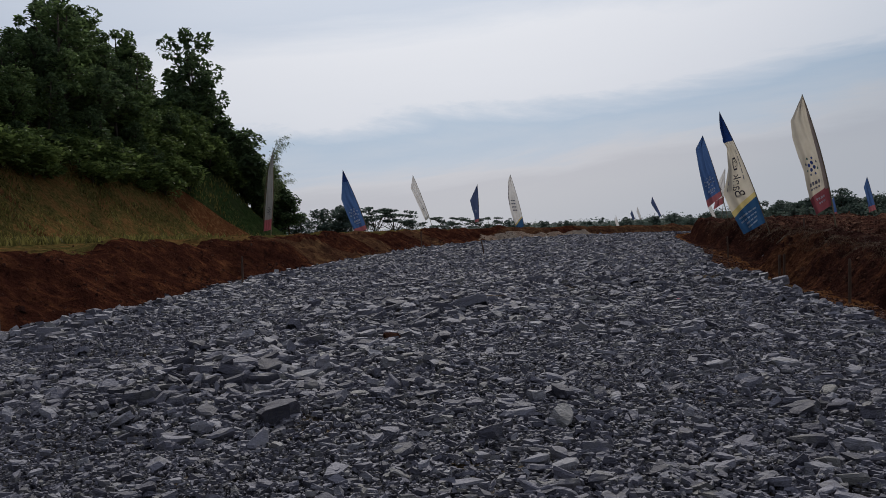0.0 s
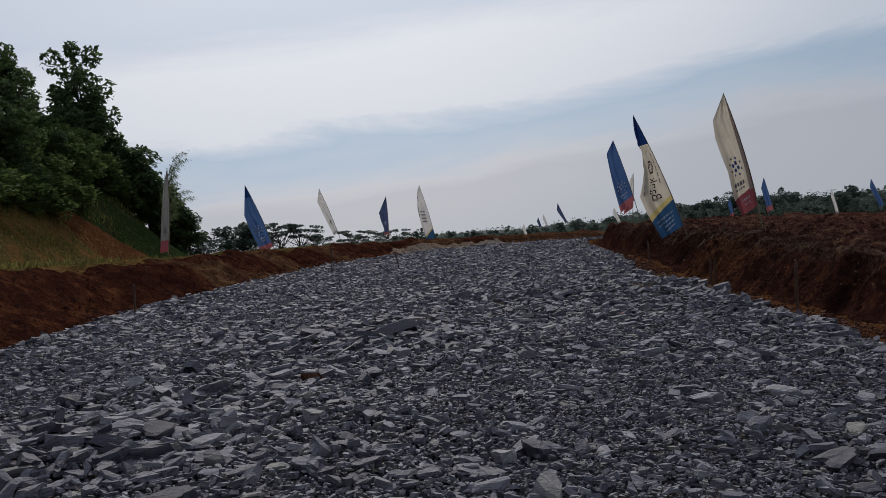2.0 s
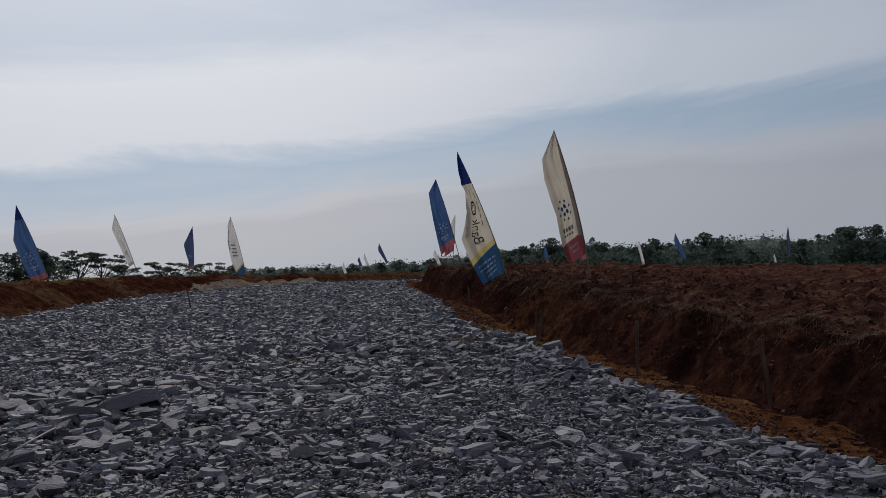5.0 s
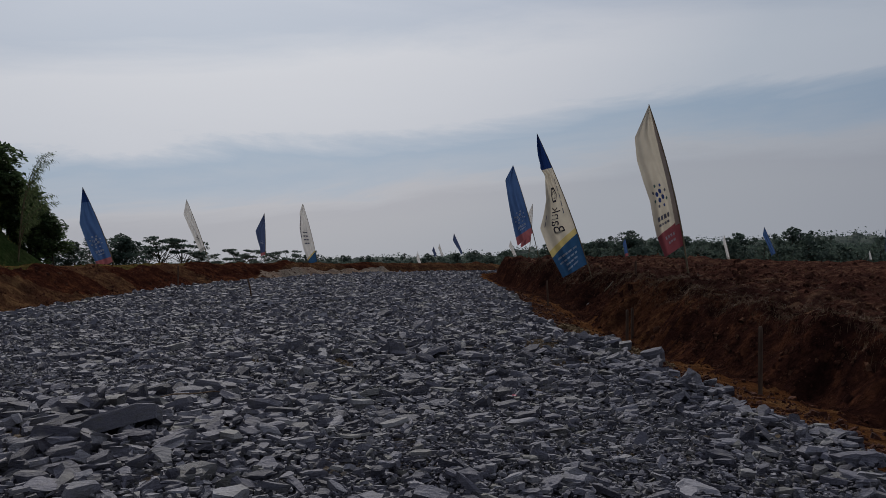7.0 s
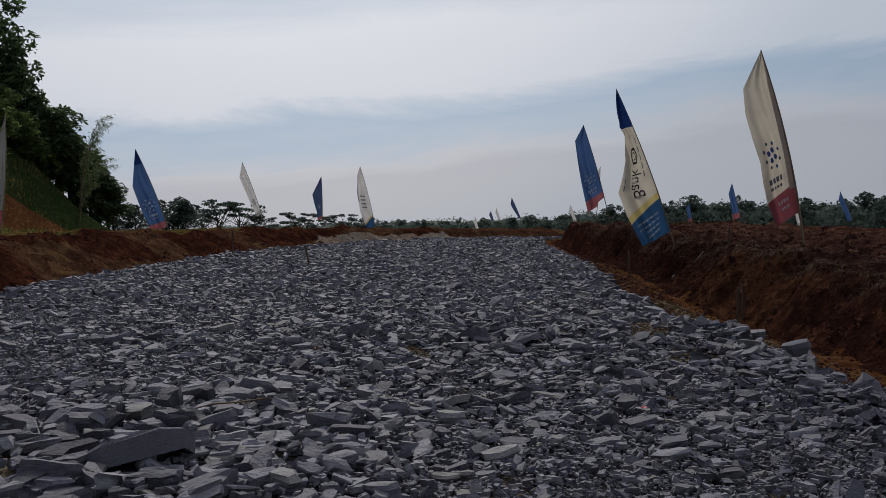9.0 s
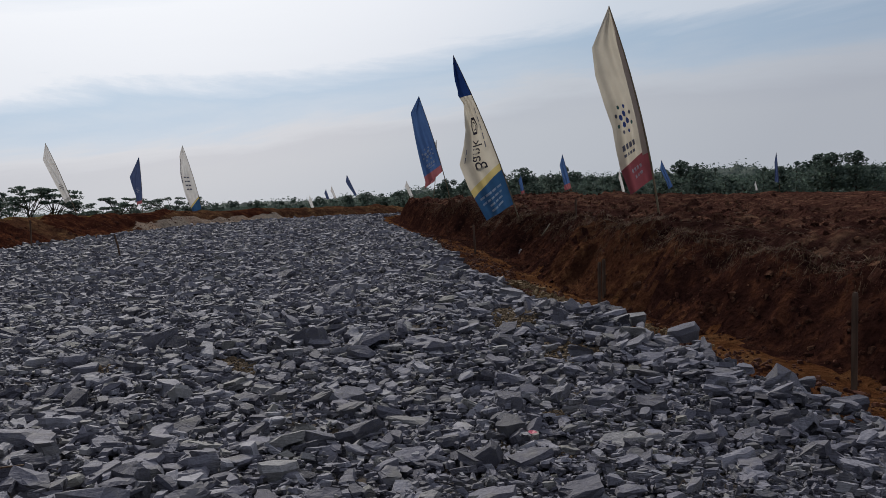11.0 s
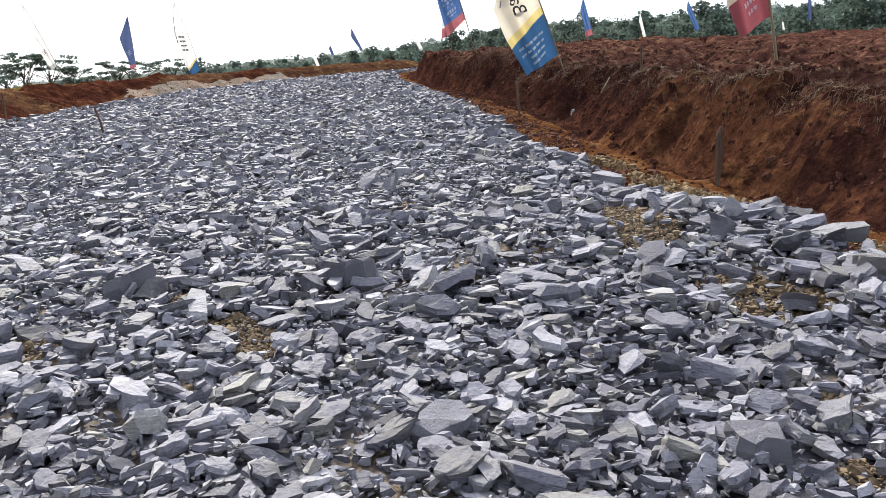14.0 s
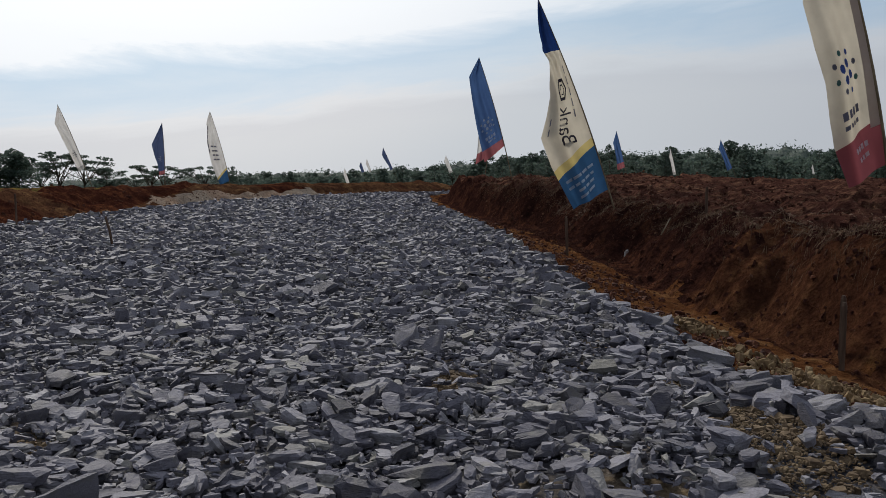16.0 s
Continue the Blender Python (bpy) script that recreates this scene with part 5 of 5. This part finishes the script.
def build_ridge():
    """Canopy of the continuous wood that closes the view behind the single trees."""
    rng = np.random.default_rng(81)
    nb, nr = 900, 16
    b = np.linspace(-1.5, 72, nb)[:, None]
    depth = np.linspace(0, 1, nr)[None]
    dist = np.interp(b, [-2, 9, 20, 30, 45, 72], [300, 300, 270, 225, 205, 195]) + 60 * depth
    x, y = 2 + dist * np.sin(np.radians(b)), 8 + dist * np.cos(np.radians(b))
    top = 1.5 + dist * np.interp(b, [-2, 3, 9, 12, 17, 21, 25, 29, 36, 42, 49, 72], [-38, -32, -27, -27, -24, -17, -8, 1, 4, 8, 12, 13]) / 1526
    g = land_z(x, y)
    swell = 1.6 * lumps(x, y, 9.0, 0.3) + 1.0 * lumps(x, y, 4.0, 0.8) + 0.6 * lumps(x, y, 1.8, 0.1)
    z = g - 1 + (top - g + 1) * smooth(0, 0.55, depth + 0.04) + swell * smooth(0.0, 0.3, depth)
    p = (np.arange(nb - 1)[:, None] * nr + np.arange(nr - 1)[None]).ravel()
    # the canopy's haze is in its colour, there is no mist
    o = obj("wooded_ridge", np.stack([x, y, z], -1).reshape(-1, 3), np.stack([p, p + nr, p + nr + 1, p + 1], -1), CANOPY_HAZED)
    tagged(o, "haze-tinted green canopy of the wood on the horizon", "woods", kind="structure")
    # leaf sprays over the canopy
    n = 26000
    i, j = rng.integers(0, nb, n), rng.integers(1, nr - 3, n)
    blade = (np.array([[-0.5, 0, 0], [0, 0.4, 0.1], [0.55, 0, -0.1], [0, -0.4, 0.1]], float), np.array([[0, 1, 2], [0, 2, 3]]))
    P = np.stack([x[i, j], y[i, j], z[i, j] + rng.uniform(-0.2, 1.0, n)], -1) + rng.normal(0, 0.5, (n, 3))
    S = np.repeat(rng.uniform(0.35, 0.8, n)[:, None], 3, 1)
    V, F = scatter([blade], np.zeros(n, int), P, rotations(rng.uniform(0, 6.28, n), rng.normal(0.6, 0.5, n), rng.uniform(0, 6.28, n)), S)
    stuff("canopy_leaves", V, F, LEAF_FAR_HAZED, "leafy tops of the distant continuous wood", "foliage")


build_ridge()
build_clods()
build_straw()
build_undergrowth()


# ---- single large stones nearest the way ----
def build_stones():
    rng = np.random.default_rng(51)
    meshes = []
    for k in range(24):
        v, f = STONE_TEMPLATES[k]
        meshes.append(tri_mesh("stone", v * np.array([1.2, 1.05, 1.0]), f, STONE))
    # the largest slabs, then the many smaller ones along the stone edge
    spots = [(1.40, 12.5, 0.56, 0.26, -16), (0.84, 11.68, 0.24, 0.5, 70), (1.08, 11.85, 0.26, 0.4, 20), (1.6, 14.35, 0.36, 0.36, 10), (1.46, 13.85, 0.21, 0.75, 40), (0.56, 10.85, 0.27, 0.45, 15), (1.75, 11.95, 0.28, 0.35, 20), (1.85, 11.25, 0.26, 0.3, 10),
             (0.95, 12.6, 0.32, 0.22, 30), (0.75, 12.95, 0.34, 0.22, 0), (0.35, 12.8, 0.32, 0.25, 60), (1.1, 13.2, 0.34, 0.2, 10), (0.2, 13.3, 0.30, 0.3, 90), (1.3, 11.6, 0.2, 0.5, 50), (1.05, 12.2, 0.26, 0.3, 0),
             (6.18, 16.0, 0.32, 0.26), (4.55, 16.9, 0.33, 0.42), (3.26, 17.5, 0.32, 0.5),
             (5.99, 23.5, 0.36, 0.35), (5.87, 20.3, 0.28, 0.55), (7.5, 16.45, 0.34, 0.3), (8.2, 20.05, 0.40, 0.25), (7.75, 18.7, 0.36, 0.35), (7.2, 15.6, 0.34, 0.3), (-0.96, 8.0, 0.3, 0.4), (-0.7, 6.3, 0.34, 0.4), (5.97, 15.7, 0.36, 0.3, 25), (4.0, 13.9, 0.30, 0.35, 5), (4.2, 14.75, 0.26, 0.4, 0), (4.8, 13.45, 0.2, 0.6, 80), (6.3, 14.95, 0.3, 0.25, 15), (7.05, 16.3, 0.27, 0.35, 40), (7.3, 17.2, 0.29, 0.3, 10), (7.15, 16.75, 0.25, 0.4, 70), (6.85, 15.6, 0.28, 0.32, 30), (6.6, 14.7, 0.28, 0.3, 0)]
    while len(spots) < 300:
        y = rng.uniform(12.5, 19.5)
        x = rng.uniform(2.6, float(right_edge(y)) + 0.15)
        edge = float(right_edge(y)) - x
        if not bare(np.array([x]), np.array([y]))[0] and rng.uniform() < (1.0 if edge < 0.75 else 0.4):
            spots.append((x, y, float(np.clip((0.135 if edge < 0.75 else 0.105) * math.exp(rng.normal(0, 0.34)), 0.07, 0.27)), rng.uniform(0.25, 0.6)))
    ring = [(-0.50, -0.20), (-0.32, -0.26), (0.30, -0.25), (0.50, -0.14), (0.47, 0.18), (0.22, 0.26), (-0.34, 0.24), (-0.53, 0.08)]
    V = [(px * f, py * f, h + 0.12 * math.sin(5 * px + 3 * h)) for h, f in ((-0.5, 0.95), (0.36, 1.0), (0.5, 0.90)) for px, py in ring] + [(0.02, 0.0, 0.5)]
    F = [t for i in (0, 8) for k in range(8) for t in ((i + k, i + (k + 1) % 8, i + 8 + (k + 1) % 8), (i + k, i + 8 + (k + 1) % 8, i + 8 + k))] + [(16 + k, 16 + (k + 1) % 8, 24) for k in range(8)]
    block = tri_mesh("stone", V, F, STONE)
    for n, (x, y, L, flat, *turn) in enumerate(spots):
        o = new("stone", block if n == 0 else meshes[rng.integers(0, 24)])
        o.parent = road
        z = float(road_z(np.array([x]), np.array([y]))[0]) + 0.3 * L * flat + rng.uniform(0.0, 0.03)
        o.matrix_basis = pose(x, y, z, rng.normal(0, 12), rng.normal(0, 12), turn[0] if turn else rng.uniform(0, 360)) @ Matrix.Diagonal((L, L, L * flat, 1))


build_stones()


# ---- odds and ends on the road ----
def build_litter():
    z = float(road_z(np.array([4.78]), np.array([13.24]))[0]) + 0.07
    root = new("crumpled_wrapper", None)
    root.location = (4.78, 13.24, z)
    tagged(root, "crumpled red and white plastic wrapper among the stones", "litter")
    rng = np.random.default_rng(61)
    for k, (mat, name) in enumerate(((LITTER_RED, "red_half"), (LITTER_WHITE, "white_half"))):
        V = [(0.026 * i - 0.05 * k, 0.018 * j + rng.uniform(-0.006, 0.006), 0.01 * rng.uniform(-1, 1) + 0.01) for j in range(4) for i in range(3)]
        F = [(j * 3 + i, j * 3 + i + 1, j * 3 + i + 4, j * 3 + i + 3) for j in range(3) for i in range(2)]
        obj(name, V, F, mat, root)
    ends = [(0.46, 10.72), (0.62, 11.1), (0.79, 11.45)]
    lie = [float(road_z(np.array([a]), np.array([b]))[0]) + 0.10 for a, b in ends]
    V, F = tube([(a - 0.62, b - 11.1, h + 0.02 * k) for k, ((a, b), h) in enumerate(zip(ends, lie))], [0.008, 0.009, 0.007], 6)
    st = obj("stick", V, F, PALE_STICK, smooth=True)
    st.location = (0.62, 11.1, 0)
    tagged(st, "long pale bare stick lying across grey stones", "stick")
    ends = [(1.60, 13.36), (1.75, 13.5), (1.95, 13.66), (2.10, 13.75), (2.20, 13.86)]
    V, F = tube([(a - 1.9, b - 13.6, float(road_z(np.array([a]), np.array([b]))[0]) + 0.09 + 0.015 * (k % 2)) for k, (a, b) in enumerate(ends)], [0.004, 0.006, 0.006, 0.005, 0.003], 6)
    tw = obj("twig", V, F, STRAW, smooth=True)
    tw.location = (1.9, 13.6, 0)
    tagged(tw, "thin crooked yellow-brown twig lying on grey stones", "twig")
    v, f = slab_template(np.random.default_rng(63), True, 0.15)
    cl = new("soil_lump", tri_mesh("soil_lump", v * np.array([0.26, 0.22, 0.08]), f, FIELD))
    cl.location = (0.22, 9.9, float(road_z(np.array([0.22]), np.array([9.9]))[0]) + 0.06)
    tagged(cl, "reddish brown lump of soil lying on the grey stones", "soil lump")


def build_bank_bits():
    z = ground_at(12.5, 25.5)
    V, F = tube([(-0.24, -0.19, -0.08), (0.0, 0.0, 0.04), (0.2, 0.16, 0.16)], [0.010, 0.012, 0.009], 6)
    st = obj("stick", V, F, BAMBOO, smooth=True)
    st.location = (12.4, 25.4, z)
    tagged(st, "pale bare stick lying on the red bank", "stick")
    v, f = slab_template(np.random.default_rng(65), True, 0.1)
    o = new("pale_stone", tri_mesh("pale_stone", v * np.array([0.14, 0.13, 0.11]), f, LITTER_WHITE))
    o.location = (12.3, 26.4, ground_at(12.3, 26.4) + 0.03)
    tagged(o, "small pale stone stuck in the red bank", "stone")


build_litter()
build_bank_bits()
